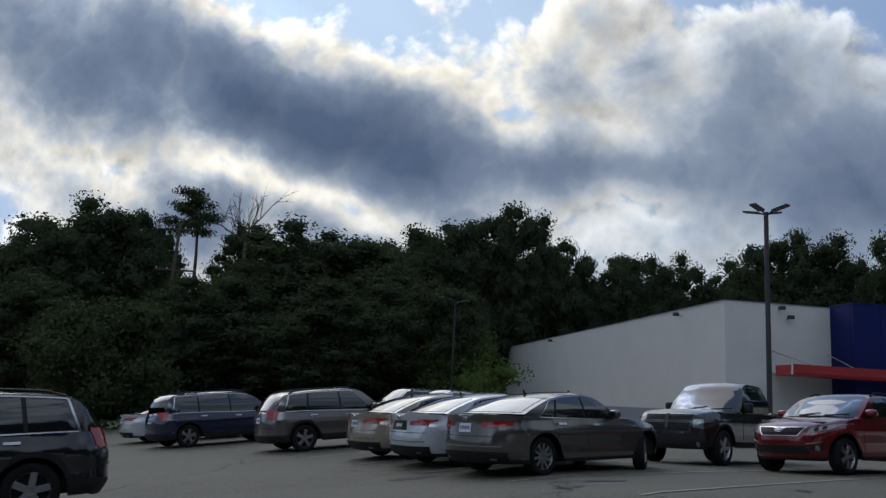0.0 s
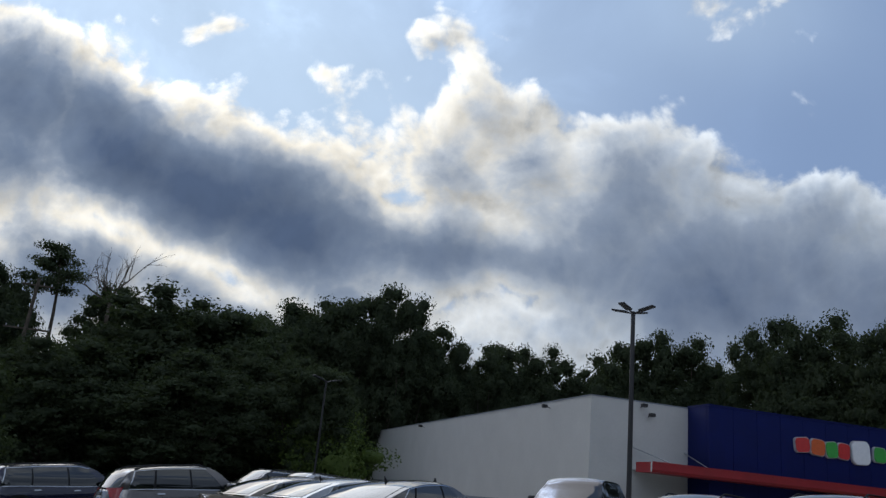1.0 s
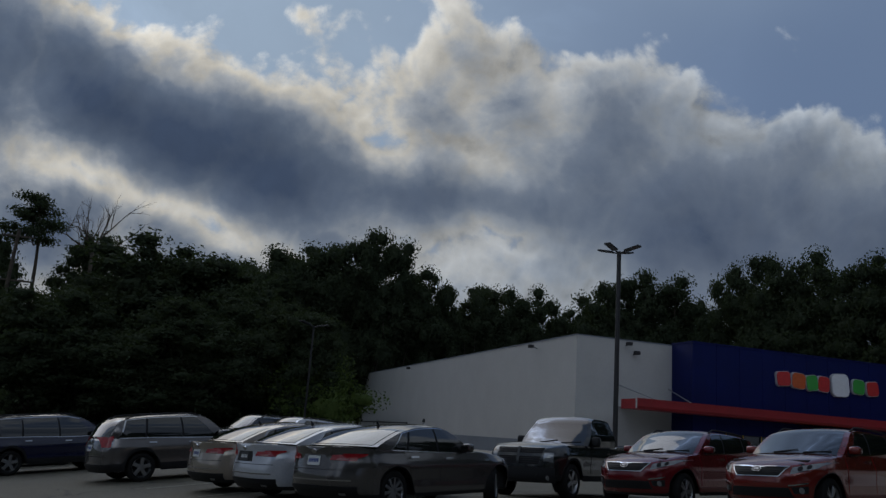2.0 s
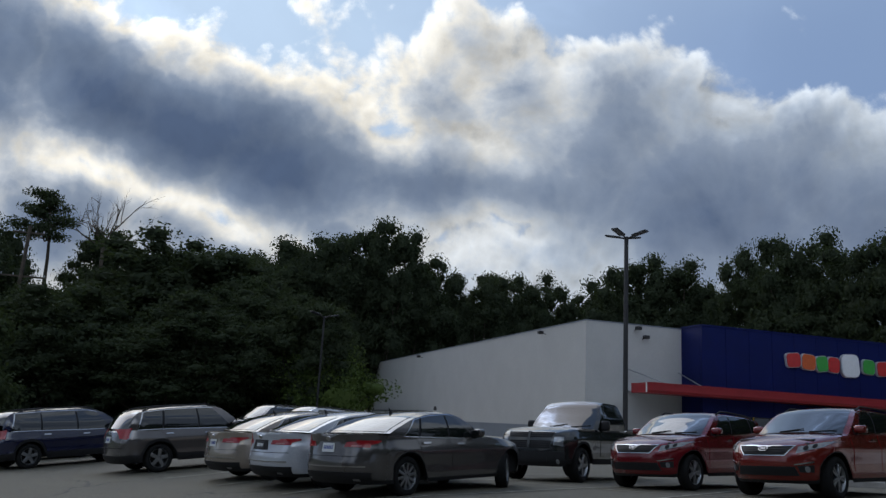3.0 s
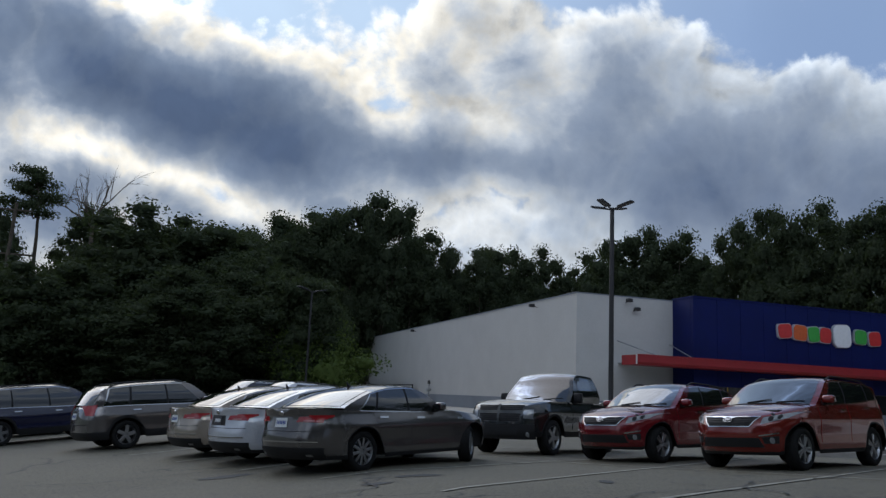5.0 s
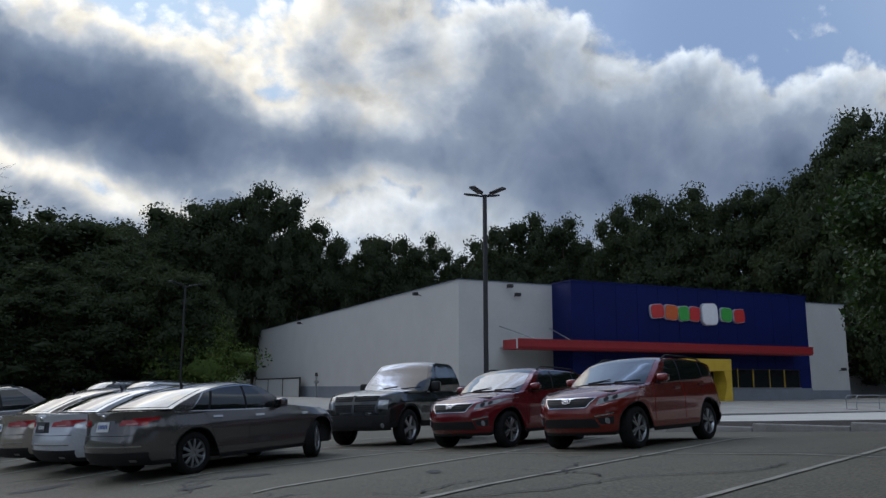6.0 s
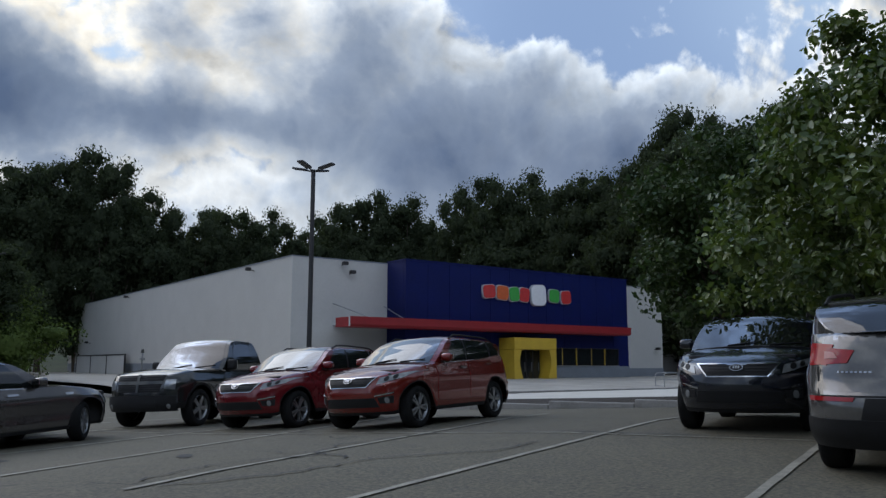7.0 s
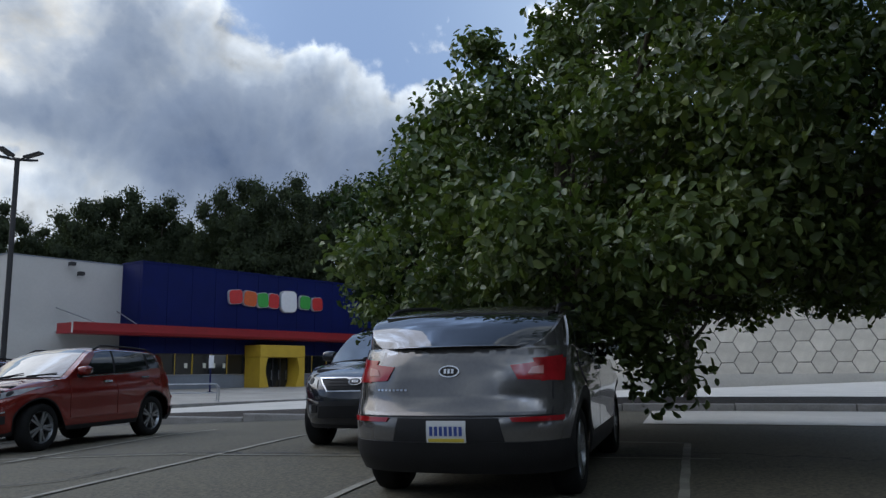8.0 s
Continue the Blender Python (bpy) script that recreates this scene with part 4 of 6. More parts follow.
def crack(pts, w):
    """A thin tar-filled crack winding over the asphalt."""
    rg = random.Random(len(pts) * 7 + int(pts[0][0] * 10))
    line = []
    for (x0, y0), (x1, y1) in zip(pts, pts[1:]):
        n = max(3, int(math.hypot(x1 - x0, y1 - y0) / 0.12))
        for i in range(n):
            k = i / n
            line.append((x0 + (x1 - x0) * k + rg.uniform(-0.06, 0.06), y0 + (y1 - y0) * k + rg.uniform(-0.06, 0.06)))
    v, f = [], []
    for i, (x, y) in enumerate(line):
        a, b = line[max(0, i - 1)], line[min(len(line) - 1, i + 1)]
        d = Vector((b[0] - a[0], b[1] - a[1])).normalized()
        h = w * rg.uniform(0.35, 1.0) / 2
        for sg in (-1, 1):
            px, py = x - d.y * h * sg, y + d.x * h * sg
            v.append((px, py, ground_z(px, py) + 0.016))
    f = [(2 * i, 2 * i + 2, 2 * i + 3, 2 * i + 1) for i in range(len(line) - 1)]
    tagged(mesh_object("crack", v, f, TAR), "dark crack across the worn asphalt", "crack", "cracks", "structure")


crack([lot(13.9, -3), lot(13.85, 3), lot(14.0, 9), lot(13.9, 15)], 0.07)
crack([lot(8.4, 5.2), lot(9.6, 5.5), lot(10.6, 5.0), lot(11.9, 5.6), lot(13.8, 5.3)], 0.05)
crack([(3.2, 10.2), (4.2, 10.6), (4.3, 11.6), (4.9, 12.4)], 0.05)
crack([(6.0, 7.4), (7.2, 7.2), (8.4, 7.6), (9.6, 7.1), (10.8, 7.4)], 0.05)
crack([(7.9, 9.6), (8.3, 8.7), (8.2, 7.7)], 0.045)
crack([(-1.5, 16.0), (0.6, 15.2), (2.4, 15.6), (4.0, 14.8)], 0.05)


# ---- cars ----
def paint(name, colour, metal=0.35, flake=0.10):
    m = material(name, colour, 0.2, metal, vary=flake, scale=30, coat=0.9)
    return m


GLASS = material("tinted_car_glass", (0.010, 0.012, 0.013), 0.03, vary=0.1, coat=1.0, spec=0.55)
for node in GLASS.node_tree.nodes:
    if node.type == "BSDF_PRINCIPLED":
        node.inputs["IOR"].default_value, node.inputs["Coat IOR"].default_value = 1.5, 1.5
BLACK = material("black_plastic", (0.013, 0.013, 0.014), 0.6, vary=0.25, scale=8, bump=0.2, spec=0.3)
RUBBER = material("tyre_rubber", (0.011, 0.011, 0.011), 0.85, vary=0.3, scale=10, bump=0.3, spec=0.2)
CHROME = material("chrome", (0.50, 0.51, 0.53), 0.16, 1.0, vary=0.06)
ALLOY = material("alloy_rim", (0.30, 0.31, 0.32), 0.32, 0.9, vary=0.12, scale=12)
LAMP_GLASS = material("headlight_glass", (0.24, 0.25, 0.26), 0.06, 0.3, vary=0.35, scale=14, spec=0.8)
TAIL_RED = material("red_tail_lens", (0.30, 0.012, 0.016), 0.12, vary=0.25, scale=10, spec=0.7)
TAIL_CLEAR = material("clear_tail_lens", (0.42, 0.15, 0.14), 0.15, vary=0.2, scale=10, spec=0.7)
PLATE = material("plate_white", (0.62, 0.63, 0.62), 0.4, vary=0.06, scale=10)
PLATE_BLUE = material("plate_blue", (0.03, 0.06, 0.25), 0.4, vary=0.1)
PLATE_YELLOW = material("plate_yellow", (0.62, 0.48, 0.06), 0.4, vary=0.1)


def along(table, v):
    """Smooth curve through a few (position, value) pairs, with no overshoot."""
    if v <= table[0][0]:
        return table[0][1]
    if v >= table[-1][0]:
        return table[-1][1]
    n = len(table)
    cut = [(table[i + 1][1] - table[i][1]) / (table[i + 1][0] - table[i][0]) for i in range(n - 1)]

    def slope(i):
        if i == 0 or i == n - 1:
            return cut[0] if i == 0 else cut[-1]
        a, b = cut[i - 1], cut[i]
        return 0.0 if a * b <= 0 else 2 * a * b / (a + b)

    i = next(k for k in range(n - 1) if v <= table[k + 1][0])
    w = table[i + 1][0] - table[i][0]
    k = (v - table[i][0]) / w
    k2, k3 = k * k, k * k * k
    return table[i][1] * (2 * k3 - 3 * k2 + 1) + slope(i) * w * (k3 - 2 * k2 + k) + table[i + 1][1] * (3 * k2 - 2 * k3) + slope(i + 1) * w * (k3 - k2)


class Shell:
    """The outer surface of a car body in its own coordinates: x ahead, y to its left."""

    def __init__(self, spec):
        self.s = spec
        self.nf, self.nr = spec.get("nf", 2.5), spec.get("nr", 2.8)
        self.cf, self.cr = spec.get("cf", 0.55), spec.get("cr", 0.72)

    def taper(self, q):
        """Share of the half width left at q, from -1 at the tail to 1 at the nose."""
        n, c0 = (self.nf, self.cf) if q > 0 else (self.nr, self.cr)
        c = max(0.0, (min(1.0, abs(q)) - c0) / (1 - c0))
        return (1 - c ** n) ** (1 / n)

    def reach(self, y, ahead):
        """How far out, as a share of the half length, the plan stands at a share y of the half width."""
        n, c0 = (self.nf, self.cf) if ahead else (self.nr, self.cr)
        return c0 + (1 - c0) * (1 - min(1.0, abs(y)) ** n) ** (1 / n)

    def half(self, z):
        s = self.s
        k = max(0.0, min(1.0, (z - s["sill"]) / (s["belt"] - s["sill"])))
        return s["W"] / 2 * along(((0, 0.95), (0.2, 0.985), (0.30, 0.978), (0.66, 0.995), (0.74, 1.0), (0.80, 0.985), (1, 0.94)), k)

    def ends(self, z):
        return along(self.s["rear"], z), along(self.s["front"], z)

    def plan(self, x, z):
        """Half width at (x, z)."""
        a, b = self.ends(z)
        return self.half(z) * self.taper((x - (a + b) / 2) / ((b - a) / 2))

    def side(self, sgn):
        return lambda x, z: Vector((x, sgn * self.plan(x, z), z))

    def nose(self, y, z):
        a, b = self.ends(z)
        return Vector(((a + b) / 2 + (b - a) / 2 * self.reach(y / self.half(z), True), y, z))

    def tail(self, y, z):
        a, b = self.ends(z)
        return Vector(((a + b) / 2 - (b - a) / 2 * self.reach(y / self.half(z), False), y, z))

    def nose_p(self, y, z):
        return self.nose(math.copysign(min(abs(y), 0.6) + max(0, abs(y) - 0.6) * 0.60, y), z)

    def tail_p(self, y, z):
        return self.tail(math.copysign(min(abs(y), 0.6) + max(0, abs(y) - 0.6) * 0.66, y), z)

    def deck_z(self, x):
        return along(self.s["deck"], x)

    def crown(self, x):
        """Rise of the hood's middle; the tail is nearly flat."""
        return self.s.get("crown", 0.05) * (0.25 + 0.75 * smooth(-0.6, 0.9, x))

    def deck(self, x, v):
        z = self.deck_z(x)
        w = self.plan(x, z)
        return Vector((x, v * w, z + self.crown(x) * (1 - abs(v) ** 2.6)))

    # cabin
    def roof_z(self, x):
        return along(self.s["roof"], x)

    def bow(self, x):
        """How far the ends of the cabin's cross lines are swept towards its middle."""
        a, b = self.s["tail_glass"], self.s["cowl"]
        m = (a + b) / 2
        if x < m:
            return self.s.get("bow_r", 0.15) * min(1.0, (m - x) / (m - a)) ** 3
        return -self.s.get("bow_f", 0.24) * min(1.0, (x - m) / (b - m)) ** 3

    def cabin_w(self, x, z):
        zb = self.deck_z(x)
        return self.plan(x, zb) * 0.975 - (z - zb) * self.s.get("tumble", 0.30) + 0.05 * math.sin(math.pi * min(1, max(0, (z - zb) / 0.55)))

    def arc(self, x):
        """Rise of the roof's middle over its edges, less towards the tail."""
        a, b = self.s["tail_glass"], self.s["cowl"]
        return self.s.get("roof_crown", 0.06) * along(((0, 0.15), (0.25, 0.9), (0.6, 1.0), (0.9, 0.9), (1, 0.7)), (x - a) / (b - a))

    def edge_z(self, x):
        return self.roof_z(x) - self.arc(x)

    def cabin_side(self, sgn):
        def at(x, k):
            X = x + self.bow(x)
            z0, z1 = self.deck_z(X), max(self.deck_z(X), self.edge_z(x))
            z = z0 + (z1 - z0) * k
            return Vector((X, sgn * self.cabin_w(X, z), z))
        return at

    def cabin_top(self, x, v):
        X = x + self.bow(x)
        z = max(self.deck_z(X), self.edge_z(x))
        w = self.cabin_w(X, z)
        return Vector((x + self.bow(x) * abs(v) ** 2.5, v * w, z + (self.roof_z(x) - self.edge_z(x)) * (1 - abs(v) ** 2.4)))

    def bottom(self, x):
        s = self.s
        z = s["sill"]
        for xw in s["wheels"]:
            d = abs(x - xw)
            if d < s["arch"]:
                z = max(z, s["R"] + math.sqrt(max(0, s["arch"] ** 2 - d * d)) * 0.98)
        return z


def sheet(at, grid, off=0.0, thick=0.0, flip=False):
    """A bmesh over a grid of surface coordinates, lifted off the surface and given a rim."""
    nu, nv = len(grid), len(grid[0])
    e = 1e-3
    bm = bmesh.new()
    top, low = [], []
    for row in grid:
        for a, b in row:
            p = at(a, b)
            n = (at(a + e, b) - p).cross(at(a, b + e) - p)
            if n.length < 1e-12:
                n = Vector((0, 0, 1))
            n.normalize()
            if flip:
                n = -n
            top.append(bm.verts.new(p + n * off))
            if thick:
                low.append(bm.verts.new(p + n * (off - thick)))
    for i in range(nu - 1):
        for j in range(nv - 1):
            bm.faces.new((top[i * nv + j], top[(i + 1) * nv + j], top[(i + 1) * nv + j + 1], top[i * nv + j + 1]))
    if thick:
        ring = [i * nv for i in range(nu)] + [(nu - 1) * nv + j for j in range(1, nv)] + [i * nv + nv - 1 for i in range(nu - 2, -1, -1)] + [j for j in range(nv - 2, 0, -1)]
        for a, b in zip(ring, ring[1:] + ring[:1]):
            bm.faces.new((top[a], top[b], low[b], low[a]))
    return bm


def quad(c, nu=8, nv=4):
    """A grid between four corners: (a0,b0) (a1,b1) along the bottom, then (a2,b2) (a3,b3) along the top, the same way."""
    (a0, b0), (a1, b1), (a2, b2), (a3, b3) = c
    g = []
    for i in range(nu + 1):
        u = i / nu
        g.append([((a0 + (a1 - a0) * u) * (1 - v) + (a2 + (a3 - a2) * u) * v, (b0 + (b1 - b0) * u) * (1 - v) + (b2 + (b3 - b2) * u) * v) for v in [j / nv for j in range(nv + 1)]])
    return g


def out_flip(at, c, way):
    """Whether the surface normal has to be turned to point along way."""
    a = sum(p[0] for p in c) / 4
    b = sum(p[1] for p in c) / 4
    p = at(a, b)
    n = (at(a + 1e-3, b) - p).cross(at(a, b + 1e-3) - p)
    return n.dot(Vector(way)) < 0


def panel(name, at, c, mat, parent, way, off=0.006, thick=0.012, nu=8, nv=4, label=""):
    bm = sheet(at, quad(c, nu, nv), off, thick, out_flip(at, c, way))
    ob = part(name, bm, mat, parent, label, True)
    ob.data.set_sharp_from_angle(angle=radians(38))
    return ob


def lathe(prof, seg):
    bm = bmesh.new()
    rings = []
    for r, y in prof:
        rings.append([bm.verts.new((r * math.cos(2 * math.pi * i / seg), y, r * math.sin(2 * math.pi * i / seg))) for i in range(seg)])
    for a, b in zip(rings, rings[1:]):
        for i in range(seg):
            j = (i + 1) % seg
            bm.faces.new((a[i], a[j], b[j], b[i]))
    return bm


def wheel_meshes(R, width, spokes, style):
    """Tyre and rim meshes with the outer face towards +y."""
    w = width / 2
    bm = lathe([(R * 0.66, -w), (R * 0.90, -w), (R * 0.985, -w * 0.8), (R, -w * 0.4), (R, w * 0.4), (R * 0.985, w * 0.8), (R * 0.90, w), (R * 0.70, w * 0.96), (R * 0.66, w * 0.85)], 36)
    tyre = bpy.data.meshes.new("wheel")
    bmesh.ops.recalc_face_normals(bm, faces=bm.faces)
    bm.to_mesh(tyre)
    bm.free()
    tyre.materials.append(RUBBER)
    tyre.shade_smooth()
    bm = lathe([(R * 0.60, -w * 0.5), (R * 0.61, w * 0.55), (R * 0.67, w * 0.9), (R * 0.69, w * 0.86)], 36)
    for i in range(spokes):
        for dk in ((-0.17, 0.17) if style == "twin" else (0.0,)):
            a = 2 * math.pi * i / spokes
            m = Matrix.Rotation(a, 4, "Y") @ Matrix.Translation((0, w * 0.62, 0)) @ Matrix.Rotation(dk, 4, "Y")
            t = 0.024 if style == "twin" else (0.055 if spokes < 8 else 0.03)
            add_box(bm, R * 0.10, R * 0.64, -0.018, 0.022, -t * 0.8, t * 0.8, 0.006, m)
    add_tube(bm, (0, w * 0.35, 0), (0, w * 0.72, 0), R * 0.16, R * 0.13, 14)
    rim = bpy.data.meshes.new("rim")
    bmesh.ops.recalc_face_normals(bm, faces=bm.faces)
    bm.to_mesh(rim)
    bm.free()
    rim.materials.append(ALLOY)
    disc = bpy.data.meshes.new("brake_disc")
    bm = lathe([(0.01, 0), (R * 0.6, 0), (R * 0.6, -0.02)], 24)
    bm.to_mesh(disc)
    bm.free()
    disc.materials.append(BLACK)
    return tyre, rim, disc


def text_bars(at, y0, y1, z0, z1, count, mat, parent, way, off):
    """Plain bars in place of writing."""
    w = (y1 - y0) / count
    for i in range(count):
        a, b = y0 + w * (i + 0.18), y0 + w * (i + 0.82)
        panel("bar", at, ((a, z0), (b, z0), (a, z1), (b, z1)), mat, parent, way, off, 0.002, 1, 1)


def oval(at, y, z, ry, rz, mat, parent, way, off, name):
    bm = bmesh.new()
    m = 20
    e = 1e-3
    p0 = at(y, z)
    n = (at(y + e, z) - p0).cross(at(y, z + e) - p0).normalized()
    if n.dot(Vector(way)) < 0:
        n = -n
    ring = [bm.verts.new(at(y + ry * math.cos(2 * math.pi * i / m), z + rz * math.sin(2 * math.pi * i / m)) + n * off) for i in range(m)]
    low = [bm.verts.new(v.co - n * 0.02) for v in ring]
    bm.faces.new(ring)
    for i in range(m):
        j = (i + 1) % m
        bm.faces.new((ring[i], ring[j], low[j], low[i]))
    return part(name, bm, mat, parent)


def build_car(name, spec, body_mat, label, category, place, group="parked cars"):
    """A car with body, lower trim, cabin, panes, doors, lamps, wheels. place: its pose."""
    s = spec
    S = Shell(s)
    car = thing(name, place, label, category, group)
    # lower body, column by column round the plan
    q_r, q_f = -S.reach(0.72, False), S.reach(0.72, True)
    cols = [q_r + (q_f - q_r) * i / 64 for i in range(65)]
    end_y = [0.0, 0.15, 0.3, 0.44, 0.55, 0.64]
    K = 12
    R_ = [("t", q) for q in end_y] + [("s", c) for c in cols] + [("n", q) for q in end_y[::-1]]

    def column(kind, q, sgn):
        pts = []
        a, b = S.ends(0.86)
        if kind == "s":
            xm = (a + b) / 2 + (b - a) / 2 * q
            zb = S.bottom(xm)
            if q < q_r + 0.03 or q > q_f - 0.03:
                zb = s["bump"]
        else:
            f = S.nose if kind == "n" else S.tail
            xm, zb = f(q * S.half(0.86), 0.86).x, s["bump"]
        zt = S.deck_z(xm)
        for k in range(K + 1):
            z = zb + (zt - zb) * k / K
            if kind == "s":
                a, b = S.ends(z)
                pts.append(Vector(((a + b) / 2 + (b - a) / 2 * q, sgn * S.half(z) * S.taper(q), z)))
            else:
                p = f(q * S.half(z), z)
                pts.append(Vector((p.x, sgn * p.y, z)))
        return pts

    low_k = s.get("trim_rows", 3)
    for nm, k0, k1, mat in (("lower_trim", 0, low_k, s.get("trim_mat", BLACK)), ("body", low_k, K, body_mat)):
        bm = bmesh.new()
        for sgn in (1, -1):
            prev = None
            for kind, q in R_:
                col = [bm.verts.new(p) for p in column(kind, q, sgn)[k0:k1 + 1]]
                if prev:
                    for a in range(len(col) - 1):
                        bm.faces.new((prev[a], col[a], col[a + 1], prev[a + 1]))
                prev = col
        if nm == "body":
            # hood and rear deck close the top
            prev = None
            for kind, q in R_:
                tl, tr = column(kind, q, 1)[-1], column(kind, q, -1)[-1]
                row = []
                for j in range(13):
                    v = j / 12
                    p = tl.lerp(tr, v)
                    p.z += S.crown(tl.x) * (1 - abs(2 * v - 1) ** 2.6) * min(1.0, (tl - tr).length / s["W"])
                    row.append(bm.verts.new(p))
                if prev:
                    for j in range(12):
                        bm.faces.new((prev[j], row[j], row[j + 1], prev[j + 1]))
                prev = row
        bmesh.ops.remove_doubles(bm, verts=bm.verts, dist=0.0008)
        ob = part(nm, bm, mat, car, "" if nm == "body" else "black plastic lower trim", True)
        ob.data.set_sharp_from_angle(angle=radians(66))
    # dark underside and wheel wells
    a, b = S.ends(0.5)
    part("underbody", box(a + 0.28, b - 0.3, -s["W"] / 2 + 0.24, s["W"] / 2 - 0.24, s["sill"] + 0.02, s["belt"] - 0.12, 0.05), BLACK, car)
    for xw in s["wheels"]:
        part("wheel_well", box(xw - s["arch"] + 0.01, xw + s["arch"] - 0.01, -s["W"] / 2 + 0.24, s["W"] / 2 - 0.24, s["R"] + 0.12, s["belt"] - 0.06, 0.03), BLACK, car)
    # cabin shell
    x1, x0 = s["cowl"], s["tail_glass"]
    xs_c = [x0 + (x1 - x0) * i / 36 for i in range(37)]
    bm = bmesh.new()
    prev = None
    for x in xs_c:
        sec = [S.cabin_side(1)(x, k / 5) for k in range(5)] + [S.cabin_top(x, 1 - 2 * j / 10) for j in range(11)] + [S.cabin_side(-1)(x, 1 - k / 5) for k in range(1, 6)]
        row = [bm.verts.new(p) for p in sec]
        if prev:
            for j in range(len(row) - 1):
                bm.faces.new((prev[j], row[j], row[j + 1], prev[j + 1]))
        prev = row
    ob = part("cabin_shell", bm, body_mat, car, "", True)
    ob.data.set_sharp_from_angle(angle=radians(40))
    # panes
    xa, xb = s["roof_front"], s["roof_rear"]
    panel("windshield", S.cabin_top, ((x1 - 0.06, -0.90), (x1 - 0.06, 0.90), (xa, -0.87), (xa, 0.87)), GLASS, car, (0.6, 0, 0.8), 0.006, 0.012, 10, 8, "sloped windshield reflecting the sky")
    panel("cowl_trim", S.cabin_top, ((x1, -0.92), (x1, 0.92), (x1 - 0.06, -0.90), (x1 - 0.06, 0.90)), BLACK, car, (0.6, 0, 0.8), 0.007, 0.012, 10, 2, "black cowl strip")
    panel("rear_window", S.cabin_top, ((x0 + s.get("rw_gap", 0.06), -s.get("rw", 0.88)), (x0 + s.get("rw_gap", 0.06), s.get("rw", 0.88)), (xb - 0.04, -s.get("rw", 0.88) + 0.03), (xb - 0.04, s.get("rw", 0.88) - 0.03)), GLASS, car, (-0.6, 0, 0.8), 0.006, 0.012, 10, 8, "dark rear window")
    for sgn in (1, -1):
        at = S.cabin_side(sgn)
        way = (0, sgn, 0.2)
        if len(s["panes"]) > 1:
            first, last = s["panes"][0], s["panes"][-1]
            panel("window_surround", at, ((last[0], 0.05), (first[1], 0.05), (last[2], 0.90), (first[3], 0.90)), BLACK, car, way, 0.003, 0.008, 14, 5, "black pillars between the side windows")
        for w0, w1, t0, t1 in s["panes"]:
            c = ((w0, 0.05), (w1, 0.05), (t0, 0.90), (t1, 0.90))
            panel("side_window", at, c, GLASS, car, way, 0.006, 0.012, 8, 5, "dark tinted side window")
        if s.get("trim_line", True):
            w0, w1 = s["panes"][-1][0], s["panes"][0][1]
            panel("window_trim", at, ((w0, -0.03), (w1, -0.03), (w0, 0.035), (w1, 0.035)), CHROME if s.get("chrome") else BLACK, car, way, 0.010, 0.015, 14, 1)
            if s.get("chrome"):
                t0, t1 = s["panes"][-1][2], s["panes"][0][3]
                panel("window_trim", at, ((t0 - 0.03, 0.92), (t1 + 0.03, 0.92), (t0 - 0.03, 0.955), (t1 + 0.03, 0.955)), CHROME, car, way, 0.010, 0.015, 14, 1)
                panel("window_trim", at, ((w0 - 0.05, 0.0), (w0 - 0.01, 0.0), (t0 - 0.06, 0.95), (t0 - 0.02, 0.95)), CHROME, car, way, 0.010, 0.015, 2, 6)
        at = S.side(sgn)
        lo = s["sill"] + (s["belt"] - s["sill"]) * 0.24
        for i, (d0, d1) in enumerate(s["doors"]):
            hi0, hi1 = S.deck_z(d0) - 0.02, S.deck_z(d1) - 0.02
            c = ((d0 + 0.012, lo), (d1 - 0.012, lo), (d0 + 0.012, hi0), (d1 - 0.012, hi1))
            if i == len(s["doors"]) - 1 and s.get("rear_cut", True):
                c = ((max(d0, s["wheels"][1] + s["arch"] + 0.06), lo), (d1 - 0.012, lo), (d0 + 0.012, hi0), (d1 - 0.012, hi1))
            door = panel("door", at, c, body_mat, car, (0, sgn, 0), 0.007, 0.02, 10, 8)
            hx, hz = d0 + 0.13, S.deck_z(d0 + 0.2) - s.get("handle_drop", 0.13)
            panel("door_handle", at, ((hx, hz), (hx + 0.2, hz), (hx, hz + 0.035), (hx + 0.2, hz + 0.035)), CHROME if s.get("chrome") else body_mat, door, (0, sgn, 0), 0.04, 0.03, 4, 1, "slim pull handle")
        # mirror
        mx = s["mirror"]
        mz = S.deck_z(mx) + 0.03
        mw = S.plan(mx, mz) * 0.97
        bm = bmesh.new()
        add_box(bm, mx - 0.06, mx + 0.09, sgn * (mw + 0.12) - 0.105, sgn * (mw + 0.12) + 0.105, mz, mz + s.get("mirror_h", 0.14), 0.045)
        mirror = part("mirror", bm, s.get("mirror_mat", body_mat), car, "", True)
        part("mirror_arm", box(mx - 0.03, mx + 0.05, min(sgn * (mw - 0.08), sgn * (mw + 0.06)), max(sgn * (mw - 0.08), sgn * (mw + 0.06)), mz - 0.03, mz + 0.05, 0.015), BLACK, mirror)
        part("mirror_glass", box(mx - 0.082, mx - 0.07, sgn * (mw + 0.12) - 0.08, sgn * (mw + 0.12) + 0.08, mz + 0.025, mz + s.get("mirror_h", 0.14) - 0.025), CHROME, mirror)
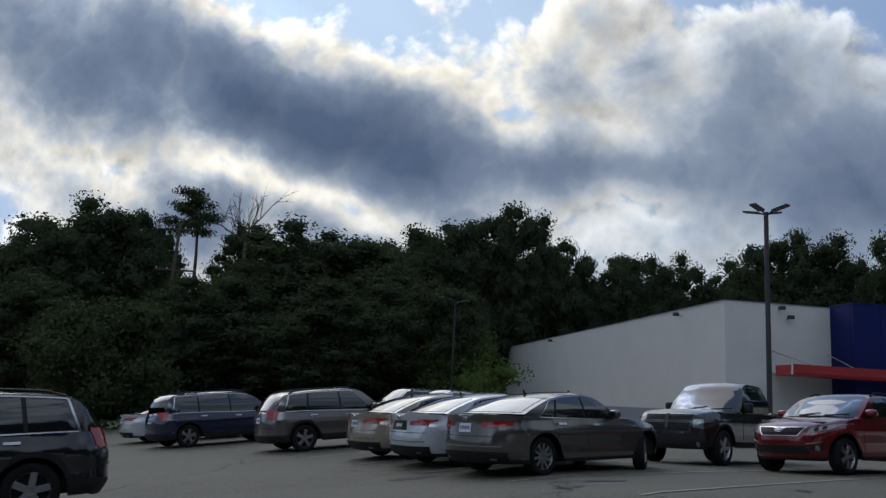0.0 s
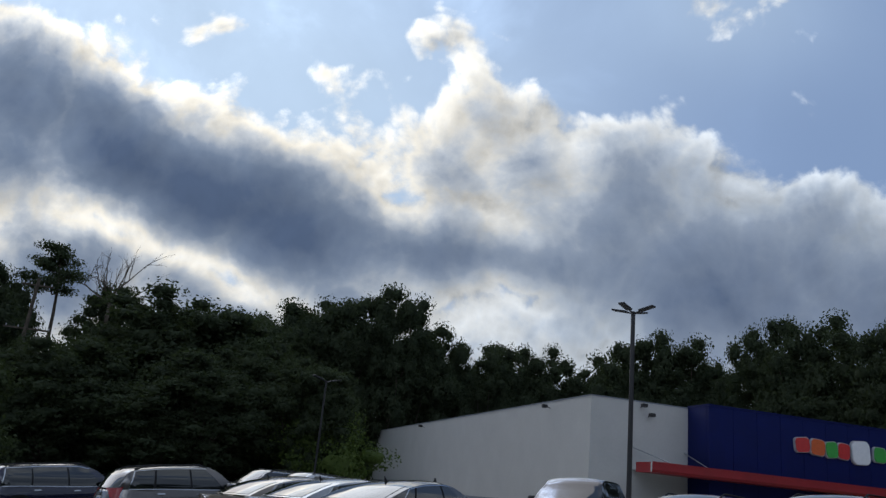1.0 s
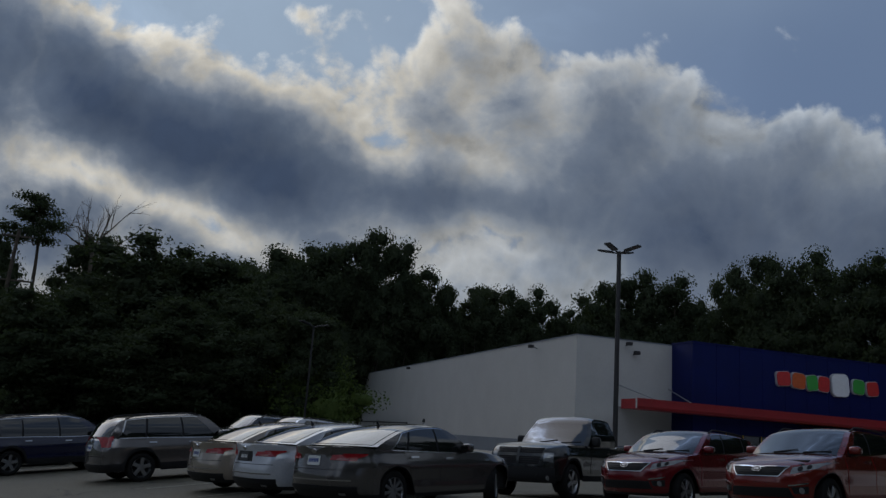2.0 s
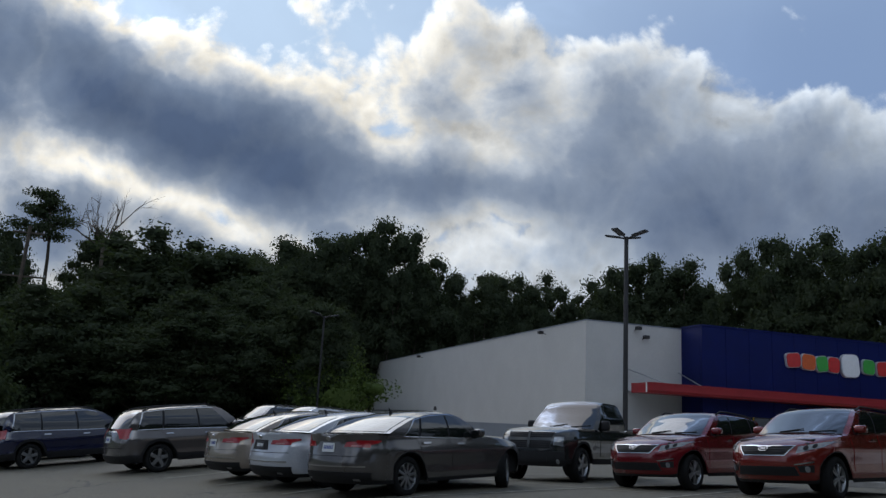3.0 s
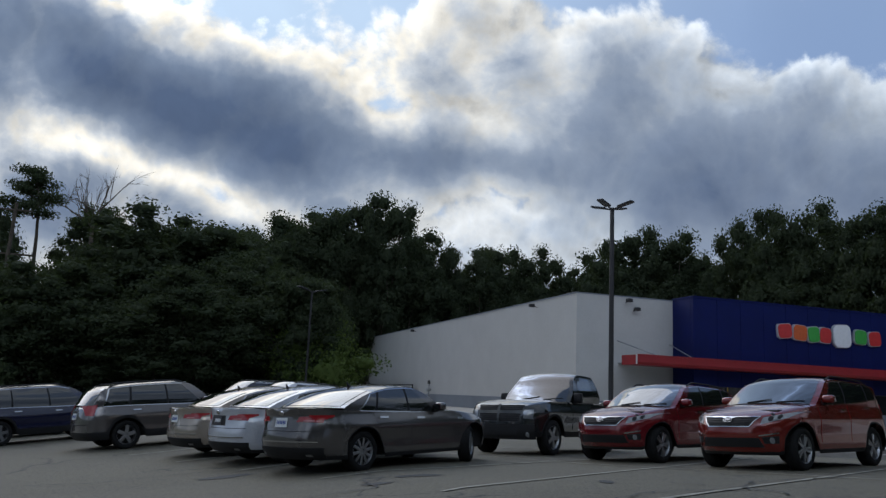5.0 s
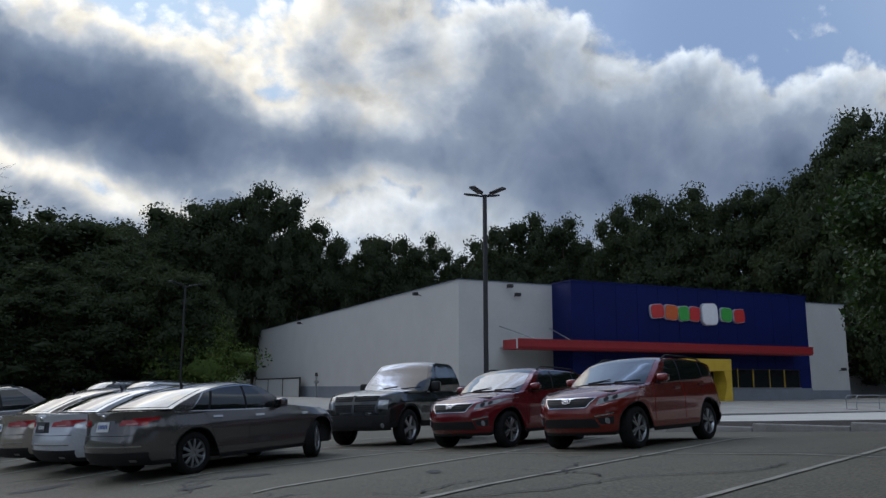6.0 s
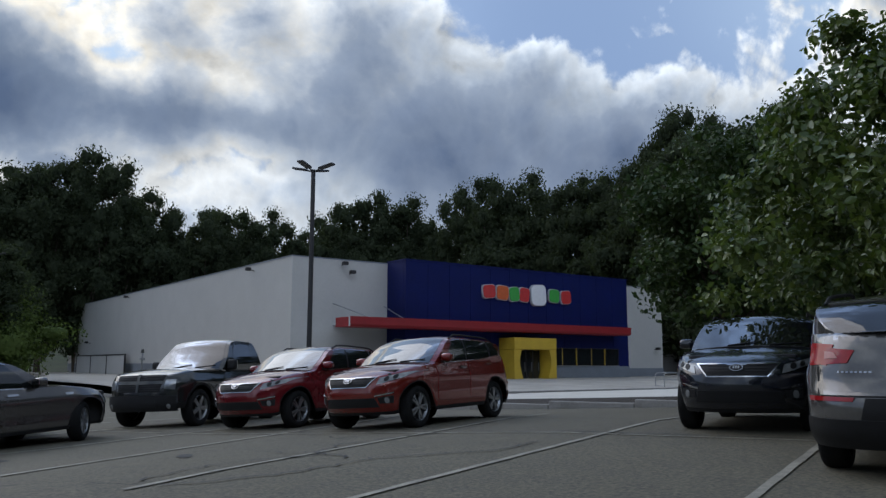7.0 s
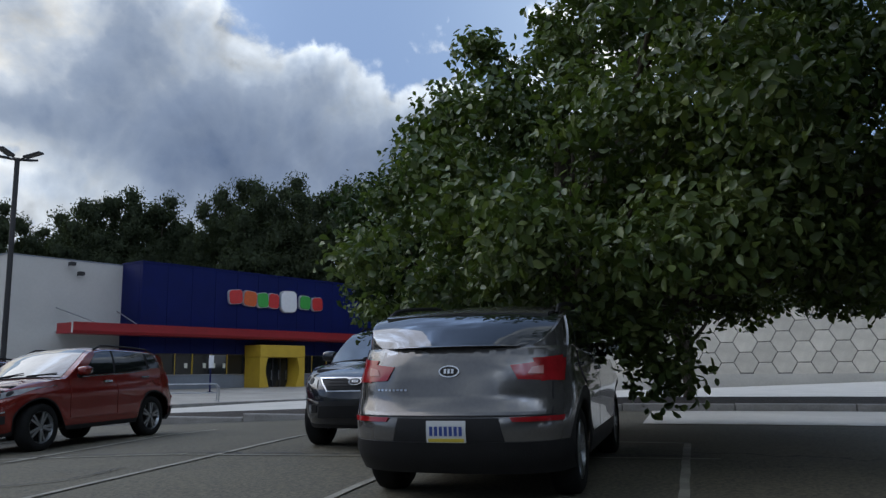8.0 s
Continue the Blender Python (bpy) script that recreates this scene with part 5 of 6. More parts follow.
        # roof rail
        if s.get("rails"):
            bm = bmesh.new()
            pts = []
            for i in range(9):
                x = xa - 0.1 + (xb + 0.05 - xa + 0.1) * i / 8
                p = S.cabin_top(x, sgn * 0.93)
                pts.append(p + Vector((0, 0, 0.05 if 0 < i < 8 else 0.0)))
            rail(bm, pts, 0.018, 6)
            part("roof_rail", bm, s.get("rail_mat", BLACK), car)
    # wheels
    tyre, rim, disc = s["wheel_mesh"]
    for i, xw in enumerate(s["wheels"]):
        for sgn in (1, -1):
            o = new("wheel", tyre)
            o.parent = car
            turn = radians(s.get("steer", 0)) if i == 0 else 0
            o.matrix_basis = Matrix.Translation((xw, sgn * (s["W"] / 2 - 0.16), s["R"] - 0.004)) @ Matrix.Rotation(turn + (0 if sgn > 0 else math.pi), 4, "Z") @ Matrix.Rotation(0.3 * i + 0.5, 4, "Y")
            for nm, me in (("rim", rim), ("brake_disc", disc)):
                r = new(nm, me)
                r.parent = o
    # wipers and aerial
    for y in (-0.35, 0.3):
        bm = bmesh.new()
        pa, pb = S.cabin_top(x1 - 0.05, y), S.cabin_top(x1 - 0.14, y + 0.5)
        add_tube(bm, pa + Vector((0, 0, 0.02)), pb + Vector((0, 0, 0.025)), 0.012, 0.008, 6)
        part("wiper", bm, BLACK, car)
    if s.get("fin"):
        p = S.cabin_top(xb + 0.12, 0)
        bm = bmesh.new()
        add_tube(bm, p, p + Vector((-0.05, 0, 0.09)), 0.035, 0.008, 8)
        part("roof_aerial", bm, BLACK, car)
    s["face"](S, car, body_mat)
    s["back"](S, car, body_mat)
    return car


def face_crossover(S, car, body):
    """Swept lamps, a waisted grille with a bright frame, a low dark intake."""
    f, w = S.nose_p, (1, 0, 0)
    z = S.s["nose_z"]
    panel("grille", f, ((-0.36, z - 0.085), (0.36, z - 0.085), (-0.50, z + 0.06), (0.50, z + 0.06)), BLACK, car, w, 0.006, 0.02, 14, 4, "dark mesh grille with a thin bright frame")
    for a in (((-0.51, z + 0.058), (-0.12, z + 0.058), (-0.51, z + 0.072), (-0.12, z + 0.072)), ((0.12, z + 0.058), (0.51, z + 0.058), (0.12, z + 0.072), (0.51, z + 0.072)),
              ((-0.12, z + 0.046), (0.12, z + 0.046), (-0.12, z + 0.066), (0.12, z + 0.066)), ((-0.36, z - 0.097), (0.36, z - 0.097), (-0.365, z - 0.083), (0.365, z - 0.083)),
              ((-0.375, z - 0.095), (-0.355, z - 0.095), (-0.515, z + 0.07), (-0.495, z + 0.07)), ((0.355, z - 0.095), (0.375, z - 0.095), (0.495, z + 0.07), (0.515, z + 0.07))):
        panel("grille_frame", f, a, CHROME, car, w, 0.016, 0.02, 10, 2)
    oval(f, 0, z + 0.01, 0.085, 0.045, CHROME, car, w, 0.03, "badge")
    oval(f, 0, z + 0.01, 0.072, 0.034, BLACK, car, w, 0.033, "badge_field")
    text_bars(f, -0.045, 0.045, z - 0.006, z + 0.026, 3, CHROME, car, w, 0.036)
    for i in range(4):
        zz = z - 0.068 + 0.036 * i
        panel("grille_bar", f, ((-0.36, zz), (0.36, zz), (-0.37, zz + 0.010), (0.37, zz + 0.010)), BLACK, car, w, 0.012, 0.012, 10, 1)
    for k in (-1, 1):
        c = ((k * 0.53, z - 0.05), (k * 0.98, z + 0.05), (k * 0.55, z + 0.055), (k * 1.10, z + 0.16))
        lamp = panel("headlight", f, c, LAMP_GLASS, car, w, 0.008, 0.03, 8, 4, "clear swept headlight")
        oval(f, k * 0.68, z + 0.035, 0.055, 0.04, BLACK, lamp, w, 0.014, "lens")
        oval(f, k * 0.84, z + 0.065, 0.045, 0.035, BLACK, lamp, w, 0.014, "lens")
        panel("bumper_strip", f, ((k * 0.50, z - 0.245), (k * 0.84, z - 0.20), (k * 0.50, z - 0.225), (k * 0.84, z - 0.175)), CHROME, car, w, 0.012, 0.015, 6, 1, "bright strip over the fog lamp")
        panel("fog_recess", f, ((k * 0.56, z - 0.36), (k * 0.82, z - 0.36), (k * 0.54, z - 0.26), (k * 0.84, z - 0.24)), BLACK, car, w, 0.004, 0.015, 5, 3)
        oval(f, k * 0.70, z - 0.31, 0.05, 0.05, LAMP_GLASS, car, w, 0.014, "fog_lamp")
    panel("air_intake", f, ((-0.55, z - 0.42), (0.55, z - 0.42), (-0.50, z - 0.27), (0.50, z - 0.27)), BLACK, car, w, 0.004, 0.015, 12, 3, "black lower air intake")


def back_crossover(S, car, body):
    """Wrap-round tail lamps, a plate in a dark bumper, red reflectors."""
    f, w = S.tail_p, (-1, 0, 0)
    z = S.s["tail_z"]
    for k in (-1, 1):
        lamp = panel("tail_light", f, ((k * 0.53, z - 0.065), (k * 0.97, z - 0.085), (k * 0.47, z + 0.04), (k * 0.97, z + 0.09)), TAIL_RED, car, w, 0.010, 0.03, 9, 4, "red tail light")
        panel("lens", f, ((k * 0.60, z - 0.025), (k * 0.76, z - 0.03), (k * 0.64, z + 0.02), (k * 0.76, z + 0.035)), TAIL_CLEAR, lamp, w, 0.016, 0.01, 6, 2, "pale lens stripe")
        panel("reflector", f, ((k * 0.50, z - 0.375), (k * 0.97, z - 0.375), (k * 0.48, z - 0.343), (k * 0.98, z - 0.336)), TAIL_RED, car, w, 0.010, 0.02, 8, 1, "slim red reflector")
        panel("tail_light_wrap", S.side(k), ((-2.00, z - 0.085), (-1.88, z - 0.06), (-1.98, z + 0.09), (-1.78, z + 0.11)), TAIL_RED, lamp, (0, k, 0), 0.010, 0.02, 4, 3)
    oval(f, 0, z + 0.0, 0.085, 0.047, CHROME, car, w, 0.016, "badge")
    oval(f, 0, z + 0.0, 0.072, 0.036, BLACK, car, w, 0.019, "badge_field")
    text_bars(f, -0.045, 0.045, z - 0.017, z + 0.017, 3, CHROME, car, w, 0.022)
    panel("tailgate", f, ((-0.80, z - 0.33), (0.80, z - 0.33), (-0.80, z + 0.16), (0.80, z + 0.16)), body, car, w, 0.003, 0.02, 14, 6)
    panel("plate_recess", f, ((-0.46, z - 0.58), (0.46, z - 0.58), (-0.40, z - 0.345), (0.40, z - 0.345)), BLACK, car, w, 0.005, 0.015, 8, 3)
    plate = panel("number_plate", f, ((-0.155, z - 0.52), (0.155, z - 0.52), (-0.155, z - 0.365), (0.155, z - 0.365)), PLATE, car, w, 0.016, 0.008, 4, 2, "white plate with plain dark bars")
    text_bars(f, -0.135, 0.135, z - 0.47, z - 0.405, 7, PLATE_BLUE, plate, w, 0.020)
    panel("plate_band", f, ((-0.14, z - 0.515), (0.14, z - 0.515), (-0.14, z - 0.49), (0.14, z - 0.49)), PLATE_YELLOW, plate, w, 0.019, 0.003, 2, 1)
    text_bars(f, 0.34, 0.62, z - 0.145, z - 0.13, 8, CHROME, car, w, 0.012)
    panel("rear_bumper", f, ((-1.02, z - 0.76), (1.02, z - 0.76), (-1.04, z - 0.52), (1.04, z - 0.52)), BLACK, car, w, 0.012, 0.02, 20, 5, "textured black rear bumper")
    for k in (-1, 1):
        panel("tailgate_seam", f, ((k * 0.86, z - 0.33), (k * 0.875, z - 0.33), (k * 0.86, z - 0.09), (k * 0.875, z - 0.09)), BLACK, car, w, 0.002, 0.008, 1, 6)
    panel("tailgate_seam", f, ((-0.9, z - 0.335), (0.9, z - 0.335), (-0.9, z - 0.325), (0.9, z - 0.325)), BLACK, car, w, 0.004, 0.008, 16, 1)
    spo = S.s["roof_rear"]
    panel("spoiler", S.cabin_top, ((spo - 0.10, -0.86), (spo - 0.10, 0.86), (spo + 0.12, -0.90), (spo + 0.12, 0.90)), body, car, (0, 0, 1), 0.025, 0.03, 2, 10, "roof spoiler")


def back_sedan(S, car, body):
    f, w = S.tail_p, (-1, 0, 0)
    z = S.s["tail_z"]
    for k in (-1, 1):
        lamp = panel("tail_light", f, ((k * 0.36, z - 0.035), (k * 0.86, z - 0.045), (k * 0.40, z + 0.045), (k * 0.87, z + 0.075)), TAIL_RED, car, w, 0.010, 0.03, 9, 4, "wide red tail light")
        panel("lens", f, ((k * 0.48, z - 0.030), (k * 0.70, z - 0.034), (k * 0.50, z - 0.008), (k * 0.70, z - 0.005)), TAIL_CLEAR, lamp, w, 0.016, 0.01, 6, 2)
        side = S.side(k)
        xr = S.ends(z)[0]
        panel("tail_light_wrap", side, ((xr + 0.10, z - 0.045), (xr + 0.40, z + 0.045), (xr + 0.10, z + 0.075), (xr + 0.40, z + 0.07)), TAIL_RED, lamp, (0, k, 0), 0.010, 0.02, 5, 3)
        panel("exhaust", f, ((k * 0.52, z - 0.58), (k * 0.64, z - 0.58), (k * 0.52, z - 0.545), (k * 0.64, z - 0.545)), STEEL, car, w, 0.01, 0.03, 3, 1)
    oval(f, 0, z + 0.10, 0.065, 0.035, CHROME, car, w, 0.016, "badge")
    panel("plate_recess", f, ((-0.30, z - 0.14), (0.30, z - 0.14), (-0.26, z + 0.045), (0.26, z + 0.045)), BLACK if S.s.get("dark_plate") else body, car, w, 0.004, 0.012, 6, 3)
    plate = panel("number_plate", f, ((-0.15, z - 0.125), (0.15, z - 0.125), (-0.15, z + 0.025), (0.15, z + 0.025)), STEEL_DARK if S.s.get("dark_plate") else PLATE, car, w, 0.014, 0.006, 4, 2, "number plate with plain bars")
    text_bars(f, -0.12, 0.12, z - 0.08, z - 0.02, 6, PLATE if S.s.get("dark_plate") else PLATE_BLUE, plate, w, 0.018)
    panel("bumper_line", f, ((-0.80, z - 0.36), (0.80, z - 0.36), (-0.80, z - 0.34), (0.80, z - 0.34)), CHROME if S.s.get("chrome") else BLACK, car, w, 0.008, 0.015, 14, 1, "thin strip across the bumper")
    panel("bumper_seam", f, ((-0.84, z - 0.19), (0.84, z - 0.19), (-0.84, z - 0.18), (0.84, z - 0.18)), BLACK, car, w, 0.003, 0.01, 14, 1)
    panel("rear_valance", f, ((-0.86, z - 0.62), (0.86, z - 0.62), (-0.90, z - 0.44), (0.90, z - 0.44)), BLACK, car, w, 0.010, 0.02, 16, 4, "black lower rear valance")
    xd = S.s["tail_glass"]
    panel("boot_lid", S.deck, ((S.ends(0.9)[0] + 0.10, -0.86), (S.ends(0.9)[0] + 0.10, 0.86), (xd - 0.03, -0.84), (xd - 0.03, 0.84)), body, car, (0, 0, 1), 0.006, 0.02, 10, 4)


def face_sedan(S, car, body):
    f, w = S.nose_p, (1, 0, 0)
    z = S.s["nose_z"]
    panel("grille", f, ((-0.40, z - 0.07), (0.40, z - 0.07), (-0.45, z + 0.05), (0.45, z + 0.05)), BLACK, car, w, 0.006, 0.02, 12, 3)
    panel("grille_frame", f, ((-0.46, z + 0.05), (0.46, z + 0.05), (-0.46, z + 0.07), (0.46, z + 0.07)), CHROME, car, w, 0.012, 0.015, 12, 1)
    panel("air_intake", f, ((-0.60, z - 0.33), (0.60, z - 0.33), (-0.55, z - 0.20), (0.55, z - 0.20)), BLACK, car, w, 0.006, 0.02, 12, 3)
    for k in (-1, 1):
        panel("headlight", f, ((k * 0.50, z - 0.05), (k * 0.86, z), (k * 0.52, z + 0.06), (k * 0.88, z + 0.11)), LAMP_GLASS, car, w, 0.008, 0.02, 8, 4, "clear swept headlight")
        side = S.side(k)
        panel("fender_vent", side, ((1.02, 0.80), (1.16, 0.80), (1.00, 0.84), (1.18, 0.84)), CHROME, car, (0, k, 0), 0.010, 0.01, 3, 1, "bright fender badge")


def face_pickup(S, car, body):
    """A tall upright grille with a cross, square lamps, a heavy bumper."""
    f, w = S.nose_p, (1, 0, 0)
    z = S.s["nose_z"]
    panel("grille", f, ((-0.50, z - 0.20), (0.50, z - 0.20), (-0.60, z + 0.16), (0.60, z + 0.16)), BLACK, car, w, 0.006, 0.03, 12, 5, "dark upright grille with a cross bar")
    for i in range(7):
        zz = z - 0.17 + 0.047 * i
        panel("grille_bar", f, ((-0.52, zz), (0.52, zz), (-0.53, zz + 0.016), (0.53, zz + 0.016)), STEEL_DARK, car, w, 0.016, 0.02, 10, 1)
    panel("grille_cross", f, ((-0.56, z - 0.04), (0.56, z - 0.04), (-0.56, z + 0.03), (0.56, z + 0.03)), body, car, w, 0.03, 0.035, 10, 1)
    panel("grille_cross", f, ((-0.035, z - 0.2), (0.035, z - 0.2), (-0.035, z + 0.16), (0.035, z + 0.16)), body, car, w, 0.031, 0.035, 2, 5)
    for k in (-1, 1):
        panel("headlight", f, ((k * 0.60, z - 0.13), (k * 0.93, z - 0.15), (k * 0.62, z + 0.055), (k * 0.94, z + 0.06)), LAMP_GLASS, car, w, 0.010, 0.03, 6, 4, "squarish clear headlight")
        oval(f, k * 0.75, z - 0.48, 0.06, 0.055, LAMP_GLASS, car, w, 0.06, "fog_lamp")
    panel("bumper", f, ((-0.96, z - 0.58), (0.96, z - 0.58), (-0.96, z - 0.27), (0.96, z - 0.27)), BLACK, car, w, 0.05, 0.06, 16, 4, "heavy dark front bumper")
    panel("air_intake", f, ((-0.45, z - 0.50), (0.45, z - 0.50), (-0.48, z - 0.40), (0.48, z - 0.40)), BLACK, car, w, 0.056, 0.02, 8, 2)


def back_plain(S, car, body):
    f, w = S.tail_p, (-1, 0, 0)
    z = S.s["tail_z"]
    for k in (-1, 1):
        panel("tail_light", f, ((k * 0.66, z - 0.10), (k * 0.90, z - 0.12), (k * 0.66, z + 0.12), (k * 0.90, z + 0.16)), TAIL_RED, car, w, 0.010, 0.03, 5, 4, "upright red tail light")
        side = S.side(k)
        xr = S.ends(z)[0]
        panel("tail_light_wrap", side, ((xr + 0.05, z - 0.10), (xr + 0.20, z - 0.10), (xr + 0.05, z + 0.14), (xr + 0.26, z + 0.14)), TAIL_RED, car, (0, k, 0), 0.010, 0.02, 4, 3)
    plate = panel("number_plate", f, ((-0.15, z - 0.20), (0.15, z - 0.20), (-0.15, z - 0.05), (0.15, z - 0.05)), PLATE, car, w, 0.014, 0.006, 4, 2, "number plate with plain bars")
    text_bars(f, -0.12, 0.12, z - 0.155, z - 0.095, 6, PLATE_BLUE, plate, w, 0.018)
    panel("bumper_seam", f, ((-0.84, z - 0.34), (0.84, z - 0.34), (-0.84, z - 0.325), (0.84, z - 0.325)), BLACK, car, w, 0.003, 0.01, 14, 1)
    oval(f, 0, z + 0.04, 0.07, 0.038, CHROME, car, w, 0.014, "badge")


W_TWIN = wheel_meshes(0.355, 0.235, 5, "twin")
W_TEN = wheel_meshes(0.335, 0.225, 10, "plain")
W_FIVE = wheel_meshes(0.36, 0.235, 5, "plain")
W_BIG = wheel_meshes(0.40, 0.265, 5, "plain")

CROSSOVER = dict(W=1.855, sill=0.27, belt=1.05, bump=0.25, R=0.355, arch=0.425, wheels=(1.34, -1.30), wheel_mesh=W_TWIN,
                 front=((0.2, 2.02), (0.4, 2.17), (0.6, 2.22), (0.75, 2.20), (0.88, 2.10), (1.0, 1.94)),
                 rear=((0.2, -2.05), (0.40, -2.19), (0.60, -2.23), (0.70, -2.21), (0.78, -2.14), (0.95, -2.12), (1.1, -2.08), (1.2, -2.02)),
                 deck=((-2.2, 1.21), (-1.6, 1.20), (-0.8, 1.13), (0.6, 1.075), (1.0, 1.06), (1.5, 1.01), (1.85, 0.94), (2.05, 0.87), (2.2, 0.80)),
                 roof=((-2.12, 1.17), (-2.07, 1.215), (-1.98, 1.28), (-1.80, 1.405), (-1.58, 1.495), (-0.9, 1.575), (-0.25, 1.605), (0.12, 1.565), (0.55, 1.36), (1.02, 1.11), (1.10, 1.07)),
                 cowl=1.06, tail_glass=-2.08, roof_front=0.12, roof_rear=-1.56, tumble=0.36, crown=0.06,
                 panes=((-0.30, 0.66, -0.32, 0.06), (-1.22, -0.35, -1.16, -0.37), (-1.62, -1.28, -1.46, -1.22)), doors=((-0.32, 0.80), (-1.32, -0.32)),
                 mirror=0.52, rails=True, fin=False, chrome=True, rw=0.985, rw_gap=0.01, nose_z=0.80, tail_z=1.02, trim_rows=3, face=face_crossover, back=back_crossover)
BIG_CROSSOVER = dict(CROSSOVER, W=1.89, wheels=(1.42, -1.36), wheel_mesh=W_FIVE, R=0.36,
                     front=((0.2, 2.18), (0.4, 2.33), (0.6, 2.37), (0.85, 2.28), (1.0, 2.14)), rear=((0.2, -2.24), (0.45, -2.38), (0.7, -2.38), (1.0, -2.32), (1.1, -2.28)),
                     deck=((-2.4, 1.08), (-1.2, 1.07), (0.6, 1.03), (1.30, 1.06), (1.85, 1.02), (2.15, 0.94), (2.35, 0.88)),
                     roof=((-2.32, 1.10), (-2.22, 1.22), (-2.0, 1.50), (-1.75, 1.60), (-0.8, 1.67), (0.0, 1.68), (0.36, 1.63), (0.74, 1.40), (1.14, 1.12), (1.26, 1.06)),
                     cowl=1.22, tail_glass=-2.30, roof_front=0.32, roof_rear=-1.84,
                     panes=((-0.26, 0.78, -0.28, 0.14), (-1.25, -0.31, -1.2, -0.33), (-1.98, -1.31, -1.78, -1.26)), doors=((-0.28, 0.86), (-1.34, -0.28)), mirror=0.66, tail_z=0.98, back=back_plain)
SEDAN = dict(W=1.855, sill=0.22, belt=0.95, bump=0.22, R=0.335, arch=0.395, wheels=(1.42, -1.385), wheel_mesh=W_TEN, nr=2.6, cr=0.70, nf=2.4, cf=0.52,
             front=((0.2, 2.25), (0.4, 2.38), (0.6, 2.39), (0.75, 2.30), (0.95, 2.05)),
             rear=((0.2, -2.30), (0.38, -2.43), (0.54, -2.46), (0.72, -2.43), (0.92, -2.40), (1.0, -2.43), (1.06, -2.42)),
             deck=((-2.45, 1.03), (-2.0, 1.02), (-1.2, 0.98), (0.3, 0.945), (0.95, 0.955), (1.5, 0.90), (2.0, 0.80), (2.25, 0.72), (2.4, 0.64)),
             roof=((-1.98, 1.04), (-1.62, 1.19), (-1.15, 1.35), (-0.65, 1.435), (-0.2, 1.455), (0.05, 1.415), (0.40, 1.26), (0.92, 1.0), (1.02, 0.96)),
             cowl=1.00, tail_glass=-1.95, roof_front=0.02, roof_rear=-1.06, tumble=0.40, crown=0.05,
             panes=((-0.24, 0.58, -0.26, -0.06), (-1.06, -0.29, -0.96, -0.31), (-1.50, -1.11, -1.14, -1.02)), doors=((-0.26, 0.74), (-1.18, -0.26)),
             mirror=0.44, rails=False, fin=True, chrome=True, nose_z=0.62, tail_z=0.86, trim_rows=1, face=face_sedan, back=back_sedan, handle_drop=0.12)
PICKUP = dict(W=2.0, sill=0.40, belt=1.16, bump=0.40, R=0.40, arch=0.49, wheels=(1.72, -1.36), wheel_mesh=W_BIG, nf=2.8, nr=4.0, cf=0.72, cr=0.9, bow_r=0.02, bow_f=0.18,
              front=((0.3, 2.50), (0.5, 2.60), (0.8, 2.60), (1.05, 2.54), (1.2, 2.42)), rear=((0.3, -2.55), (0.6, -2.62), (1.2, -2.60)),
              deck=((-2.6, 1.26), (-0.9, 1.26), (-0.85, 1.22), (0.9, 1.18), (1.05, 1.22), (2.0, 1.20), (2.35, 1.14), (2.6, 1.04)),
              roof=((-0.95, 1.28), (-0.88, 1.58), (-0.78, 1.88), (-0.5, 1.955), (0.0, 1.97), (0.20, 1.93), (0.50, 1.66), (0.94, 1.28), (1.06, 1.21)),
              cowl=1.01, tail_glass=-0.92, roof_front=0.20, roof_rear=-0.68, tumble=0.22, crown=0.06,
              panes=((-0.50, 0.66, -0.50, 0.12),), doors=((-0.62, 0.80),), rear_cut=False, mirror=0.56, mirror_h=0.24, mirror_mat=BLACK, rails=False, chrome=False,
              nose_z=0.95, tail_z=0.95, trim_rows=2, face=face_pickup, back=back_plain)
VAN = dict(BIG_CROSSOVER, W=1.98, wheels=(1.55, -1.45),
           roof=((-2.36, 1.10), (-2.30, 1.28), (-2.12, 1.55), (-1.9, 1.66), (-0.8, 1.73), (0.2, 1.74), (0.8, 1.62), (1.2, 1.38), (1.62, 1.08), (1.7, 1.02)), cowl=1.66, roof_front=0.75,
           panes=((0.0, 1.15, -0.02, 0.62), (-1.1, -0.05, -1.1, -0.07), (-2.05, -1.16, -1.9, -1.14)), doors=((-0.02, 1.15), (-1.2, -0.02)), mirror=1.0)

RED_A = paint("dark_red_paint", (0.15, 0.009, 0.014), 0.2)
RED_B = paint("red_paint", (0.17, 0.016, 0.012), 0.2)
DARK_BLUE = paint("midnight_blue_paint", (0.007, 0.009, 0.016), 0.0)
SILVER = paint("mineral_silver_paint", (0.15, 0.145, 0.142), 0.6)
GREY = paint("graphite_grey_paint", (0.115, 0.108, 0.105), 0.6)
GREY_SUV = paint("warm_grey_paint", (0.13, 0.12, 0.118), 0.6)
GOLD = paint("pale_gold_paint", (0.36, 0.31, 0.26), 0.5)
WHITE_CAR = paint("silver_white_paint", (0.52, 0.54, 0.58), 0.3)
PICK_GREY = paint("charcoal_paint", (0.013, 0.015, 0.015), 0.1)
NAVY = paint("navy_paint", (0.006, 0.009, 0.035), 0.0)
BLACK_CAR = paint("black_blue_paint", (0.006, 0.007, 0.010), 0.0)


